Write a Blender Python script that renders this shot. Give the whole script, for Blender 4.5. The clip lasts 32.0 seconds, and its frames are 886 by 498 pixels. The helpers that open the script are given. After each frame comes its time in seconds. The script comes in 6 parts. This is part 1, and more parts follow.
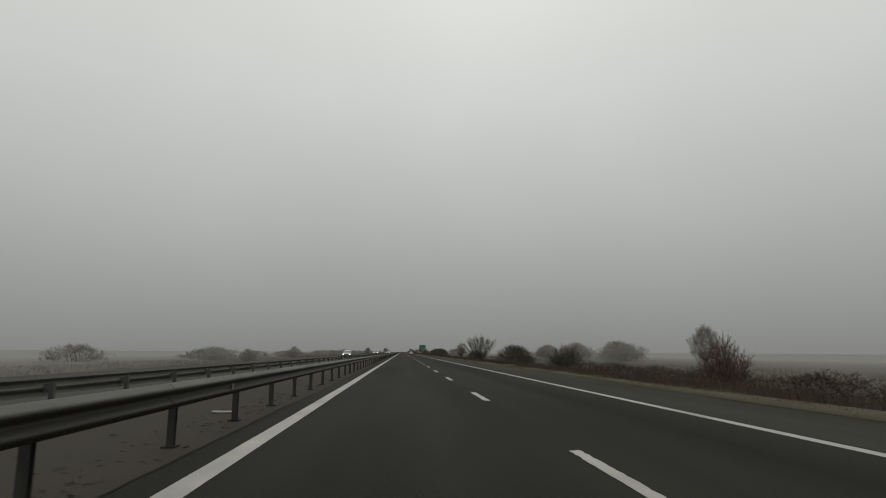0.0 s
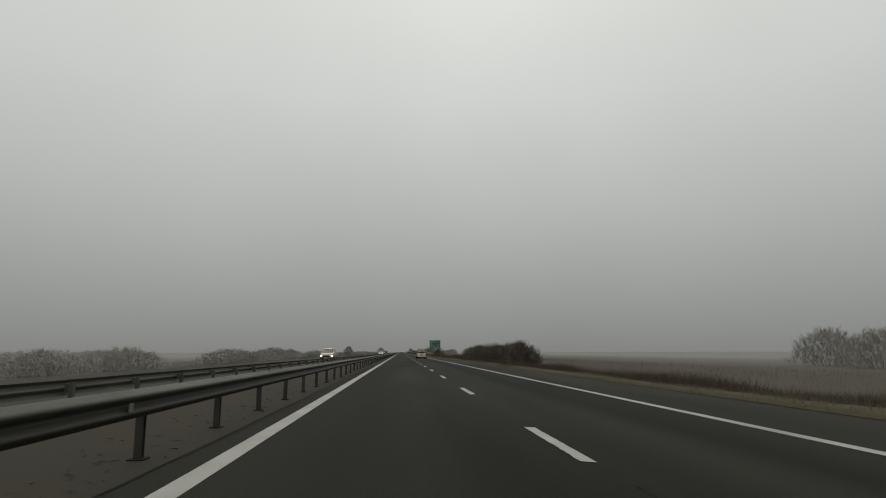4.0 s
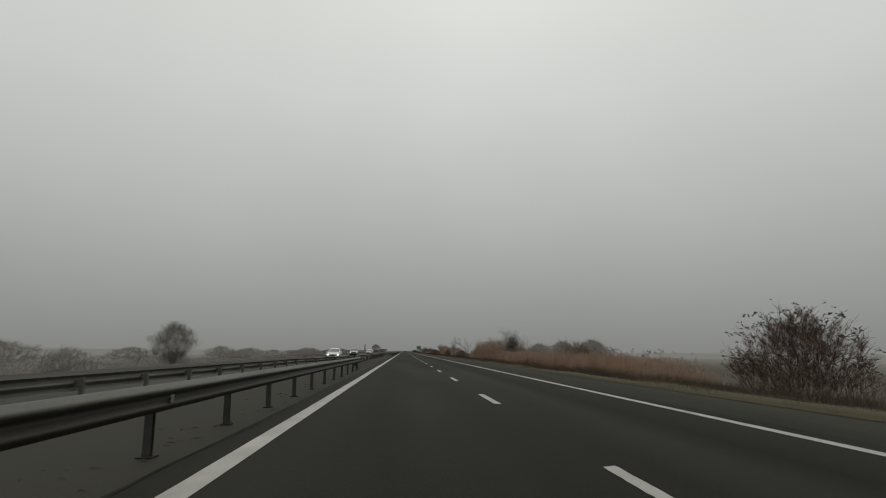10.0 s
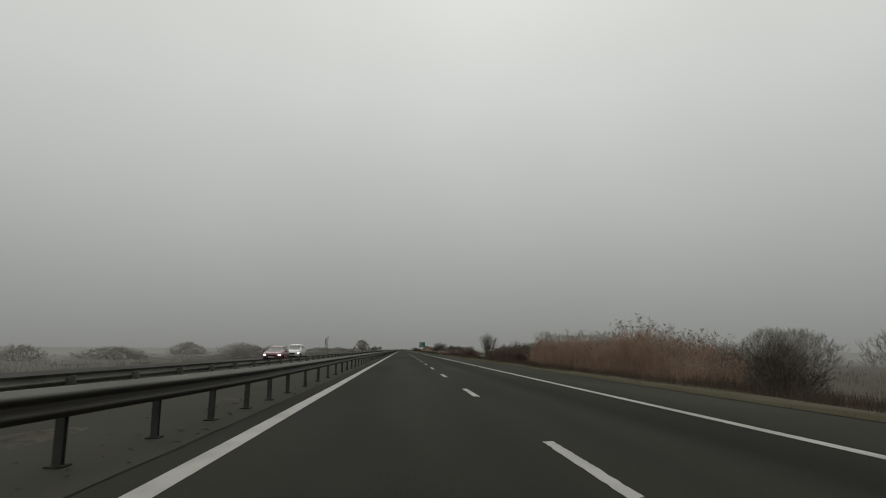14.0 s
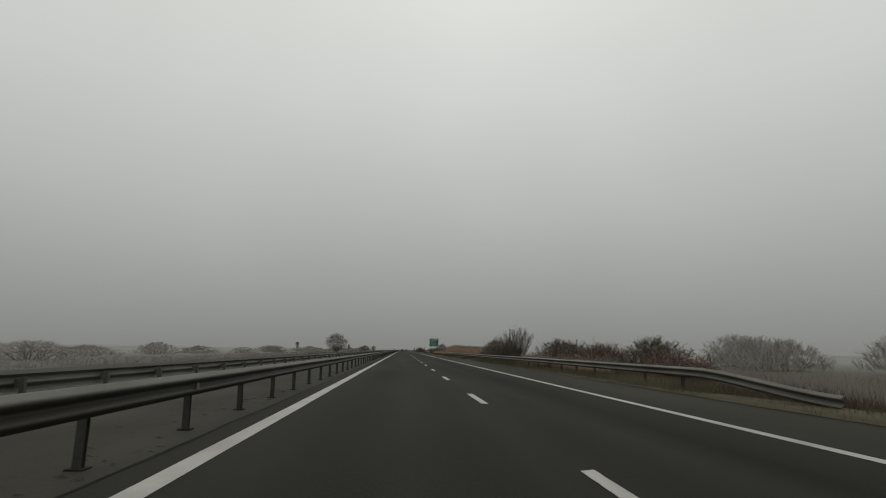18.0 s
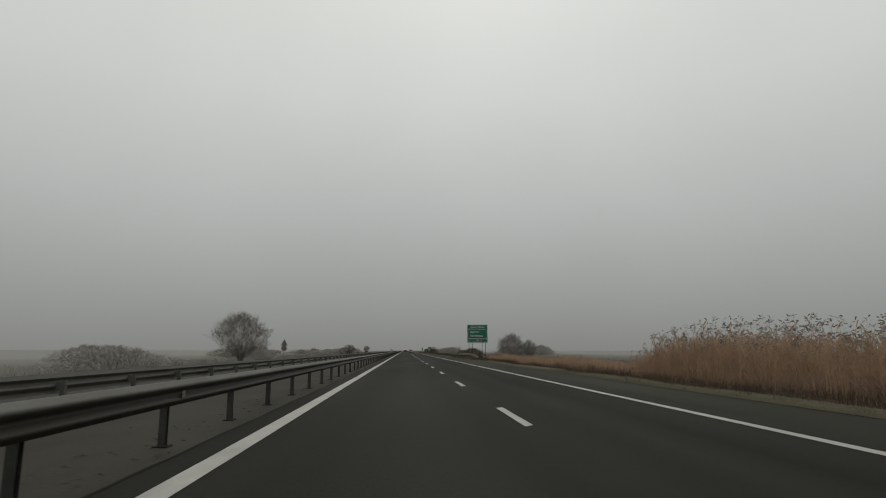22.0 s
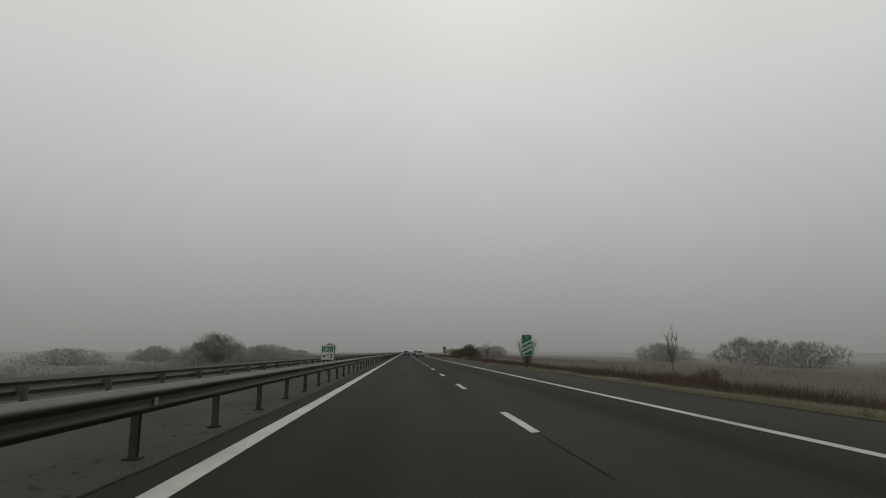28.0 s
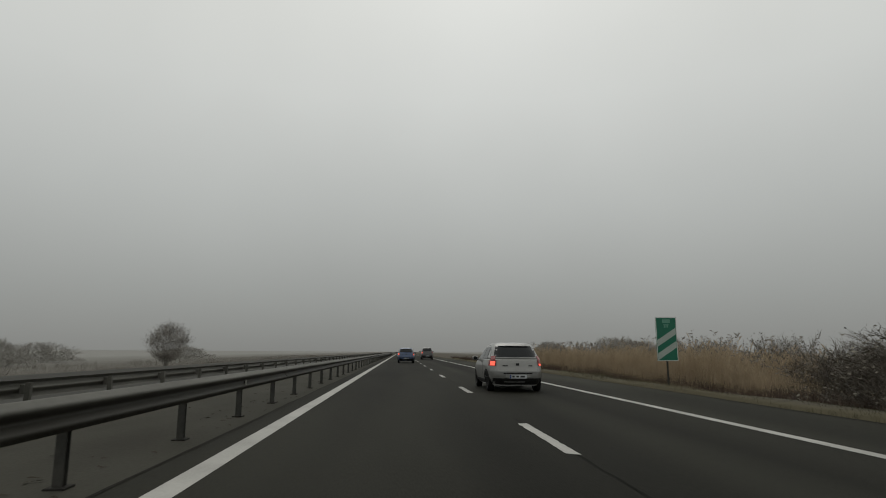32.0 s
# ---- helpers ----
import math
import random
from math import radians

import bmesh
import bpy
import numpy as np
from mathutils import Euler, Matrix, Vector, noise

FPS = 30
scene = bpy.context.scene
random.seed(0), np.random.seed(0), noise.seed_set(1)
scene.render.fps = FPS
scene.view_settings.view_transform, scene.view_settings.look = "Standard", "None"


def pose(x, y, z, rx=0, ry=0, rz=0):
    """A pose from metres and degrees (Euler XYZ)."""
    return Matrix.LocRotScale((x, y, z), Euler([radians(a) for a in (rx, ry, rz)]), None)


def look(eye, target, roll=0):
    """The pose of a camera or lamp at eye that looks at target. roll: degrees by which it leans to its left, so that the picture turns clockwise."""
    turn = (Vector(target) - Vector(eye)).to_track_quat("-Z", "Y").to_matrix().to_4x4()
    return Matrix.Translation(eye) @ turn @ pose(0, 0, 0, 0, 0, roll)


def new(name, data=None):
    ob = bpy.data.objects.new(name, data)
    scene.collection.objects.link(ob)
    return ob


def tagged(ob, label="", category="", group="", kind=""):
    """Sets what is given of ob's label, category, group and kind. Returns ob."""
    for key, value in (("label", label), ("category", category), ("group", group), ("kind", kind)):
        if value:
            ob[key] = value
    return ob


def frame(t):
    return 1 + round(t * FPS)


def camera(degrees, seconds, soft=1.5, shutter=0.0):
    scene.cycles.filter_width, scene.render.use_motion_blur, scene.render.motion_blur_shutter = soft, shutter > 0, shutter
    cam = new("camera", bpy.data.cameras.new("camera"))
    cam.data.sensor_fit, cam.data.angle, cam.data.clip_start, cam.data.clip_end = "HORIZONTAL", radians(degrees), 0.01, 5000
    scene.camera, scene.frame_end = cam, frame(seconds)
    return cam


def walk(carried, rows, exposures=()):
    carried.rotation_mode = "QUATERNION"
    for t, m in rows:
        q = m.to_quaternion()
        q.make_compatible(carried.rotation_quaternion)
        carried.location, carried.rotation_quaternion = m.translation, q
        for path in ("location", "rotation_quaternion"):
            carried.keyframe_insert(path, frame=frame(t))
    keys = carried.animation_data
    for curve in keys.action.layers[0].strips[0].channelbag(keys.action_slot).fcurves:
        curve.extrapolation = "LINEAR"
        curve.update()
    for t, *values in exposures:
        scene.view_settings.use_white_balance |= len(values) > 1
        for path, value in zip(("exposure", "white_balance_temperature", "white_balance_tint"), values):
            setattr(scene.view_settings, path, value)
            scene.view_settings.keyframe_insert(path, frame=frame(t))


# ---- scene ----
cam = camera(73.0, 32.0, soft=1.0, shutter=0.03)
EYE = 1.2


def view(x, y, yaw, pitch, roll):
    """The driver's view: yaw to the right, pitch up and roll to the right, in degrees."""
    a, b = radians(yaw), radians(pitch)
    ahead = Vector((math.sin(a) * math.cos(b), math.cos(a) * math.cos(b), math.sin(b)))
    return look((x, y, EYE), Vector((x, y, EYE)) + ahead, -roll)


# seconds, across, along, yaw, pitch, roll
ROWS = [
    (0.0, -2.157, -7.62, 3.82, 9.76, -0.29),
    (1.0, -2.149, 27.85, 4.06, 9.70, 0.04),
    (2.0, -2.021, 62.33, 3.77, 9.72, 0.06),
    (3.0, -1.999, 96.49, 3.73, 9.71, 0.27),
    (3.5, -2.085, 113.33, 3.96, 9.74, 0.14),
    (5.5, -2.024, 182.50, 4.06, 9.81, 0.08),
    (6.0, -1.913, 199.67, 3.62, 9.79, 0.17),
    (7.0, -1.969, 234.56, 3.88, 9.81, 0.32),
    (8.0, -1.946, 269.02, 3.63, 9.78, 0.14),
    (9.0, -2.104, 304.13, 3.41, 9.76, -0.30),
    (10.0, -2.206, 338.85, 3.62, 9.69, -0.45),
    (11.0, -2.123, 374.64, 3.85, 9.77, -0.12),
    (12.0, -2.002, 409.28, 4.08, 9.64, -0.14),
    (13.0, -1.992, 444.18, 3.89, 9.57, -0.51),
    (14.0, -1.955, 477.56, 3.79, 9.53, -0.42),
    (16.5, -1.902, 561.17, 3.94, 9.62, -0.23),
    (17.0, -1.839, 577.37, 3.60, 9.62, -0.19),
    (18.0, -1.928, 608.94, 3.75, 9.58, -0.82),
    (19.0, -1.792, 640.36, 3.44, 9.62, -0.66),
    (20.0, -1.848, 671.31, 3.43, 9.59, -0.42),
    (21.0, -1.981, 701.65, 3.69, 9.58, -0.28),
    (22.0, -2.024, 731.81, 3.63, 9.61, -0.06),
    (23.0, -1.983, 761.22, 3.51, 9.65, -0.20),
    (24.0, -1.974, 792.07, 3.66, 9.69, -0.24),
    (24.2, -1.981, 798.00, 3.70, 9.73, -0.28),
    (24.4, -1.948, 803.60, 3.70, 9.73, -0.28),
    (24.6, -1.990, 808.80, 3.70, 9.73, -0.28),
    (24.8, -1.929, 813.60, 3.70, 9.73, -0.28),
    (25.0, -2.006, 817.48, 3.68, 9.75, -0.35),
    (25.5, -1.977, 832.77, 3.72, 9.77, -0.12),
    (28.0, -1.994, 905.11, 3.58, 9.76, -0.09),
    (29.0, -2.160, 934.59, 3.73, 9.85, -0.68),
    (30.0, -2.111, 964.63, 3.62, 9.90, -0.25),
    (31.0, -2.142, 994.74, 3.90, 9.76, -0.31),
    (32.0, -2.085, 1025.79, 3.93, 9.74, -0.33),
]
walk(cam, [(t, view(*r)) for t, *r in ROWS], [(0.0, 0.0), (32.0, 0.0)])

# ---- world and light: a thick overcast, brighter overhead ----
world = bpy.data.worlds.new("overcast")
scene.world = world
world.use_nodes = True
wn, wl = world.node_tree.nodes, world.node_tree.links
wn.clear()
w_out = wn.new("ShaderNodeOutputWorld")
w_bg = wn.new("ShaderNodeBackground")
w_tc = wn.new("ShaderNodeTexCoord")
w_xyz = wn.new("ShaderNodeSeparateXYZ")
w_ramp = wn.new("ShaderNodeValToRGB")
SKY = [(0.0, (0.228, 0.232, 0.221)), (0.03, (0.256, 0.262, 0.250)), (0.10, (0.314, 0.325, 0.313)),
       (0.24, (0.440, 0.456, 0.442)), (0.40, (0.575, 0.590, 0.570)), (0.56, (0.66, 0.67, 0.64)), (1.0, (0.66, 0.67, 0.64))]
while len(w_ramp.color_ramp.elements) < len(SKY):
    w_ramp.color_ramp.elements.new(0.5)
for el, (p, c) in zip(w_ramp.color_ramp.elements, SKY):
    el.position, el.color = p, (*c, 1)
wl.new(w_tc.outputs["Generated"], w_xyz.inputs[0])
wl.new(w_xyz.outputs["Z"], w_ramp.inputs[0])
w_sky = wn.new("ShaderNodeTexSky")
w_sky.sky_type = "NISHITA"
w_sky.sun_disc = False
w_sky.sun_elevation, w_sky.sun_rotation = radians(38), radians(10)
w_sky.dust_density, w_sky.air_density = 8.0, 1.0
w_grey = wn.new("ShaderNodeRGBToBW")
w_sc = wn.new("ShaderNodeMath")
w_sc.operation = "MULTIPLY"
w_sc.inputs[1].default_value = 0.0012
w_add = wn.new("ShaderNodeMix")
w_add.data_type, w_add.blend_type = "RGBA", "ADD"
w_add.inputs[0].default_value = 1.0
wl.new(w_sky.outputs[0], w_grey.inputs[0])
wl.new(w_grey.outputs[0], w_sc.inputs[0])
w_cloud, w_soft, w_mul = wn.new("ShaderNodeTexNoise"), wn.new("ShaderNodeMapRange"), wn.new("ShaderNodeMix")
w_cloud.inputs["Scale"].default_value, w_cloud.inputs["Detail"].default_value = 3.0, 5
w_soft.inputs["To Min"].default_value, w_soft.inputs["To Max"].default_value = 0.94, 1.06
w_mul.data_type, w_mul.blend_type = "RGBA", "MULTIPLY"
w_mul.inputs[0].default_value = 1.0
wl.new(w_tc.outputs["Generated"], w_cloud.inputs["Vector"])
wl.new(w_cloud.outputs["Fac"], w_soft.inputs["Value"])
wl.new(w_ramp.outputs[0], w_mul.inputs[6])
wl.new(w_soft.outputs[0], w_mul.inputs[7])
wl.new(w_mul.outputs[2], w_add.inputs[6])
wl.new(w_sc.outputs[0], w_add.inputs[7])
wl.new(w_add.outputs[2], w_bg.inputs[0])
w_bg.inputs[1].default_value = 1.0
wl.new(w_bg.outputs[0], w_out.inputs[0])
sun = bpy.data.lights.new("sun", "SUN")
sun.energy, sun.angle, sun.color = 0.5, radians(40), (1.0, 0.97, 0.92)
sun_ob = new("sun", sun)
sun_ob.matrix_world = look((0, 0, 300), (40, -230, 0))
scene.view_settings.exposure = 0.0


# ---- materials ----
def material(name, base, rough=0.7, metal=0.0, dark=None, scale=3.0, fine=40.0, bump=0.3, stretch=(1, 1, 1), contrast=0.5,
             by_object=0.0, spec=0.5, coat=0.0, trans=0.0):
    """A surface with broad stains and a fine grain in world metres; dark is the colour of its stains."""
    m = bpy.data.materials.new(name)
    m.use_nodes = True
    nt = m.node_tree
    n, l = nt.nodes, nt.links
    b = n["Principled BSDF"]
    tc = n.new("ShaderNodeNewGeometry")
    mp = n.new("ShaderNodeMapping")
    mp.inputs["Scale"].default_value = stretch
    l.new(tc.outputs["Position"], mp.inputs["Vector"])
    big, small = n.new("ShaderNodeTexNoise"), n.new("ShaderNodeTexNoise")
    big.inputs["Scale"].default_value, small.inputs["Scale"].default_value = scale, fine
    big.inputs["Detail"].default_value, small.inputs["Detail"].default_value = 4, 3
    l.new(mp.outputs[0], big.inputs["Vector"])
    l.new(mp.outputs[0], small.inputs["Vector"])
    mul = n.new("ShaderNodeMath")
    mul.operation = "MULTIPLY_ADD"
    mul.inputs[1].default_value, mul.inputs[2].default_value = 0.35, -0.17
    l.new(small.outputs["Fac"], mul.inputs[0])
    add = n.new("ShaderNodeMath")
    l.new(big.outputs["Fac"], add.inputs[0])
    l.new(mul.outputs[0], add.inputs[1])
    ramp = n.new("ShaderNodeValToRGB")
    ramp.color_ramp.elements[0].position, ramp.color_ramp.elements[1].position = 0.5 - contrast / 2, 0.5 + contrast / 2
    dark = dark or tuple(c * 0.6 for c in base)
    ramp.color_ramp.elements[0].color, ramp.color_ramp.elements[1].color = (*dark, 1), (*base, 1)
    l.new(add.outputs[0], ramp.inputs[0])
    colour = ramp.outputs[0]
    if by_object:
        info = n.new("ShaderNodeObjectInfo")
        hsv = n.new("ShaderNodeHueSaturation")
        r = n.new("ShaderNodeMapRange")
        r.inputs["To Min"].default_value, r.inputs["To Max"].default_value = 1 - by_object, 1 + by_object
        l.new(info.outputs["Random"], r.inputs["Value"])
        l.new(r.outputs[0], hsv.inputs["Value"])
        l.new(colour, hsv.inputs["Color"])
        colour = hsv.outputs[0]
    l.new(colour, b.inputs["Base Color"])
    b.inputs["Roughness"].default_value, b.inputs["Metallic"].default_value = rough, metal
    b.inputs["Specular IOR Level"].default_value = spec
    b.inputs["Coat Weight"].default_value = coat
    b.inputs["Transmission Weight"].default_value = trans
    if bump:
        bp = n.new("ShaderNodeBump")
        bp.inputs["Strength"].default_value, bp.inputs["Distance"].default_value = bump, 0.01
        l.new(small.outputs["Fac"], bp.inputs["Height"])
        l.new(bp.outputs[0], b.inputs["Normal"])
    return m


def glow(name, colour, power, base=(0.3, 0.02, 0.02)):
    m = bpy.data.materials.new(name)
    m.use_nodes = True
    b = m.node_tree.nodes["Principled BSDF"]
    b.inputs["Base Color"].default_value = (*base, 1)
    b.inputs["Roughness"].default_value = 0.15
    b.inputs["Emission Color"].default_value = (*colour, 1)
    b.inputs["Emission Strength"].default_value = power
    return m


def asphalt():
    """Worn road surface: grain, stains, long wheel tracks polished darker and oil-stained lane middles."""
    m = material("asphalt", (0.0315, 0.0310, 0.0244), 0.8, 0, (0.0136, 0.0135, 0.0106), 0.35, 60, 0.7, (1.0, 0.12, 1.0), 0.40, spec=0.05)
    nt = m.node_tree
    n, l = nt.nodes, nt.links
    b = n["Principled BSDF"]
    geo = n.new("ShaderNodeNewGeometry")
    sep = n.new("ShaderNodeSeparateXYZ")
    l.new(geo.outputs["Position"], sep.inputs[0])
    wob = n.new("ShaderNodeTexNoise")
    wob.inputs["Scale"].default_value = 0.03
    l.new(geo.outputs["Position"], wob.inputs["Vector"])
    wx = n.new("ShaderNodeMath")
    wx.operation = "MULTIPLY_ADD"
    wx.inputs[1].default_value = 0.6
    l.new(wob.outputs["Fac"], wx.inputs[0])
    l.new(sep.outputs["X"], wx.inputs[2])
    tracks = n.new("ShaderNodeMapRange")
    tracks.inputs["From Min"].default_value, tracks.inputs["From Max"].default_value = -4.5, 7.5
    l.new(wx.outputs[0], tracks.inputs["Value"])
    ramp = n.new("ShaderNodeValToRGB")
    TR = [(0.0, 1.1), (0.10, 0.92), (0.16, 0.78), (0.26, 1.0), (0.34, 0.80), (0.42, 0.98), (0.47, 0.86), (0.52, 0.98), (0.585, 0.48), (0.64, 0.76), (0.695, 1.05), (0.73, 1.4), (1.0, 1.5)]
    while len(ramp.color_ramp.elements) < len(TR):
        ramp.color_ramp.elements.new(0.5)
    for el, (p, v) in zip(ramp.color_ramp.elements, TR):
        el.position, el.color = p, (v / 1.5, v / 1.5, v / 1.5, 1)
    l.new(tracks.outputs[0], ramp.inputs[0])
    mix = n.new("ShaderNodeMix")
    mix.data_type, mix.blend_type = "RGBA", "MULTIPLY"
    mix.inputs[0].default_value = 1.0
    old = b.inputs["Base Color"].links[0].from_socket
    l.new(old, mix.inputs[6])
    l.new(ramp.outputs[0], mix.inputs[7])
    gain = n.new("ShaderNodeMix")
    gain.data_type, gain.blend_type = "RGBA", "MULTIPLY"
    gain.inputs[0].default_value = 1.0
    gain.inputs[7].default_value = (1.5, 1.5, 1.5, 1)
    l.new(mix.outputs[2], gain.inputs[6])
    l.new(gain.outputs[2], b.inputs["Base Color"])
    return m


M_ASPHALT = asphalt()


def paving():
    """Concrete of the central reservation: brown with dirt and leaves at first, cleaner and greyer further on."""
    m = material("median_concrete", (0.060, 0.059, 0.048), 0.85, 0, (0.036, 0.035, 0.028), 0.6, 30, 0.6, (1, 0.35, 1), 0.42, spec=0.05)
    n, l = m.node_tree.nodes, m.node_tree.links
    b = n["Principled BSDF"]
    geo, sep, span, dirt, mix = (n.new("ShaderNode" + k) for k in ("NewGeometry", "SeparateXYZ", "MapRange", "TexNoise", "Mix"))
    l.new(geo.outputs["Position"], sep.inputs[0])
    span.inputs["From Min"].default_value, span.inputs["From Max"].default_value = 210.0, 360.0
    span.inputs["To Min"].default_value, span.inputs["To Max"].default_value = 0.85, 0.12
    l.new(sep.outputs["Y"], span.inputs["Value"])
    dirt.inputs["Scale"].default_value, dirt.inputs["Detail"].default_value = 0.9, 6
    l.new(geo.outputs["Position"], dirt.inputs["Vector"])
    cut, amount = n.new("ShaderNodeMapRange"), n.new("ShaderNodeMath")
    cut.inputs["From Min"].default_value, cut.inputs["From Max"].default_value = 0.15, 0.60
    l.new(dirt.outputs["Fac"], cut.inputs["Value"])
    amount.operation = "MULTIPLY"
    l.new(cut.outputs[0], amount.inputs[0])
    l.new(span.outputs[0], amount.inputs[1])
    mix.data_type = "RGBA"
    mix.inputs[7].default_value = (0.056, 0.047, 0.037, 1)
    clean, tint = n.new("ShaderNodeMapRange"), n.new("ShaderNodeMix")
    clean.inputs["From Min"].default_value, clean.inputs["From Max"].default_value = 430.0, 580.0
    l.new(sep.outputs["Y"], clean.inputs["Value"])
    tint.data_type, tint.blend_type = "RGBA", "MIX"
    tint.inputs[6].default_value = (0.045, 0.045, 0.037, 1)
    l.new(clean.outputs[0], tint.inputs[0])
    l.new(b.inputs["Base Color"].links[0].from_socket, tint.inputs[7])
    l.new(amount.outputs[0], mix.inputs[0])
    l.new(tint.outputs[2], mix.inputs[6])
    l.new(mix.outputs[2], b.inputs["Base Color"])
    return m


M_MEDIAN = paving()
# oncoming carriageway's asphalt, its colour lifted as painted haze
M_HAZE_ROAD = material("haze_pale_asphalt", (0.072, 0.071, 0.064), 0.85, 0, (0.045, 0.044, 0.040), 0.4, 50, 0.5, (1, 0.12, 1), 0.5, spec=0.05)
M_SEAMSOFT = material("dusty_joint", (0.030, 0.029, 0.024), 0.9, 0, (0.014, 0.013, 0.011), 0.8, 30, 0.3, spec=0.05)
M_PAINT = material("road_paint", (0.40, 0.39, 0.36), 0.6, 0, (0.24, 0.235, 0.215), 1.5, 45, 0.3, (1, 0.5, 1), 0.5)
M_SEAM = material("tar_seam", (0.014, 0.014, 0.012), 0.9, 0, (0.008, 0.008, 0.007), 3, 40, 0.3, spec=0.05)
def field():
    """Dark brown weedy soil beside the road; further out it pales into painted haze."""
    m = material("haze_pale_field", (0.245, 0.242, 0.227), 0.9, 0, (0.20, 0.197, 0.182), 0.25, 6, 0.8, (1, 0.6, 1), 0.55, spec=0.1)
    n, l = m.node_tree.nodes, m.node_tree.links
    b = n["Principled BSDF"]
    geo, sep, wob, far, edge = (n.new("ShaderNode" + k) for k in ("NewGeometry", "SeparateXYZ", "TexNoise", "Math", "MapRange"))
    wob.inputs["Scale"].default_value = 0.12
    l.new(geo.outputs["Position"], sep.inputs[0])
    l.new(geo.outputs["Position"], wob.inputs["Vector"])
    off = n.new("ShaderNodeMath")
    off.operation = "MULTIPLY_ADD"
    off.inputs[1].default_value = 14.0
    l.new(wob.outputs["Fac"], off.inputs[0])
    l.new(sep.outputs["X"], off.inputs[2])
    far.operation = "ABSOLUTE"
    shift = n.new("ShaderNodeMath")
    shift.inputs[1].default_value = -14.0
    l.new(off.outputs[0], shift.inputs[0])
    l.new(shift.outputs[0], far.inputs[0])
    # outward fade to the horizon sky's tone: haze put into the colour
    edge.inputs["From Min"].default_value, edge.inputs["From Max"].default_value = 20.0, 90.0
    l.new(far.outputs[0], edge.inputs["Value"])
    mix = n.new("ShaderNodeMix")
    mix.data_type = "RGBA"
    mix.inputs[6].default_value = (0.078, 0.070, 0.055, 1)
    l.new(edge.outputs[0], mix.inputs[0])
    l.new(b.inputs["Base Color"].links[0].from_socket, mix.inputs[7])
    # a ragged strip of yellow-green turf along the edge of the asphalt
    turf, rag, strip, mix2 = (n.new("ShaderNode" + k) for k in ("Math", "TexNoise", "MapRange", "Mix"))
    rag.inputs["Scale"].default_value = 1.4
    l.new(geo.outputs["Position"], rag.inputs["Vector"])
    turf.operation = "MULTIPLY_ADD"
    turf.inputs[1].default_value = 0.9
    l.new(rag.outputs["Fac"], turf.inputs[0])
    l.new(sep.outputs["X"], turf.inputs[2])
    strip.inputs["From Min"].default_value, strip.inputs["From Max"].default_value = 7.25, 7.75
    strip.inputs["To Min"].default_value, strip.inputs["To Max"].default_value = 1.0, 0.0
    l.new(turf.outputs[0], strip.inputs["Value"])
    right = n.new("ShaderNodeMath")
    right.operation = "GREATER_THAN"
    right.inputs[1].default_value = 0.0
    l.new(sep.outputs["X"], right.inputs[0])
    both = n.new("ShaderNodeMath")
    both.operation = "MULTIPLY"
    l.new(strip.outputs[0], both.inputs[0])
    l.new(right.outputs[0], both.inputs[1])
    mix2.data_type = "RGBA"
    mix2.inputs[7].default_value = (0.080, 0.071, 0.045, 1)
    l.new(both.outputs[0], mix2.inputs[0])
    l.new(mix.outputs[2], mix2.inputs[6])
    l.new(mix2.outputs[2], b.inputs["Base Color"])
    return m


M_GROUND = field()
M_STEEL = material("galvanised_steel", (0.135, 0.132, 0.115), 0.6, 0.15, (0.070, 0.068, 0.058), 1.6, 25, 0.15, (1, 0.3, 1), 0.5, by_object=0.08, spec=0.2)


def dark_lower_steel():
    """Galvanised steel whose lower wave is darker, up to a ragged line."""
    m = material("dark_lower_galvanised_steel", (0.128, 0.126, 0.110), 0.6, 0.15, (0.075, 0.073, 0.062), 1.6, 25, 0.15, (1, 0.3, 1), 0.5, by_object=0.08, spec=0.2)
    n, l = m.node_tree.nodes, m.node_tree.links
    b = n["Principled BSDF"]
    geo, sep, rag, line, cut, mix = (n.new("ShaderNode" + k) for k in ("NewGeometry", "SeparateXYZ", "TexNoise", "Math", "MapRange", "Mix"))
    l.new(geo.outputs["Position"], sep.inputs[0])
    rag.inputs["Scale"].default_value, rag.inputs["Detail"].default_value = 3.0, 5
    l.new(geo.outputs["Position"], rag.inputs["Vector"])
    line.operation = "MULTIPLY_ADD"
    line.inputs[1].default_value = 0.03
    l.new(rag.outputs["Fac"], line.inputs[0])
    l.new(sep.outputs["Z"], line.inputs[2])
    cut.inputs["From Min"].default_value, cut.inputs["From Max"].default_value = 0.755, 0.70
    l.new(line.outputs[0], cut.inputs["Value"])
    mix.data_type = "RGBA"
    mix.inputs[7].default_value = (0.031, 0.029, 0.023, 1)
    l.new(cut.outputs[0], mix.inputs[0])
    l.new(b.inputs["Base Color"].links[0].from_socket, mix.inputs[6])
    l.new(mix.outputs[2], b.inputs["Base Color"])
    return m


M_DARKLOW = dark_lower_steel()
M_POST = material("weathered_steel_post", (0.06, 0.058, 0.05), 0.7, 0.3, (0.03, 0.03, 0.026), 4, 30, 0.2, by_object=0.15)
M_FOOT = material("dirty_foot_plate", (0.032, 0.03, 0.026), 0.9, 0, (0.018, 0.017, 0.015), 6, 40, 0.3, by_object=0.2, spec=0.1)
M_BARK = material("grey_bark", (0.24, 0.225, 0.20), 0.9, 0, (0.13, 0.12, 0.105), 4, 40, 0.5, by_object=0.15, spec=0.2)
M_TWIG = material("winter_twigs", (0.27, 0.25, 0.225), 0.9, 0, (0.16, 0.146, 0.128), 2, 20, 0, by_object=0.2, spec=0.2)
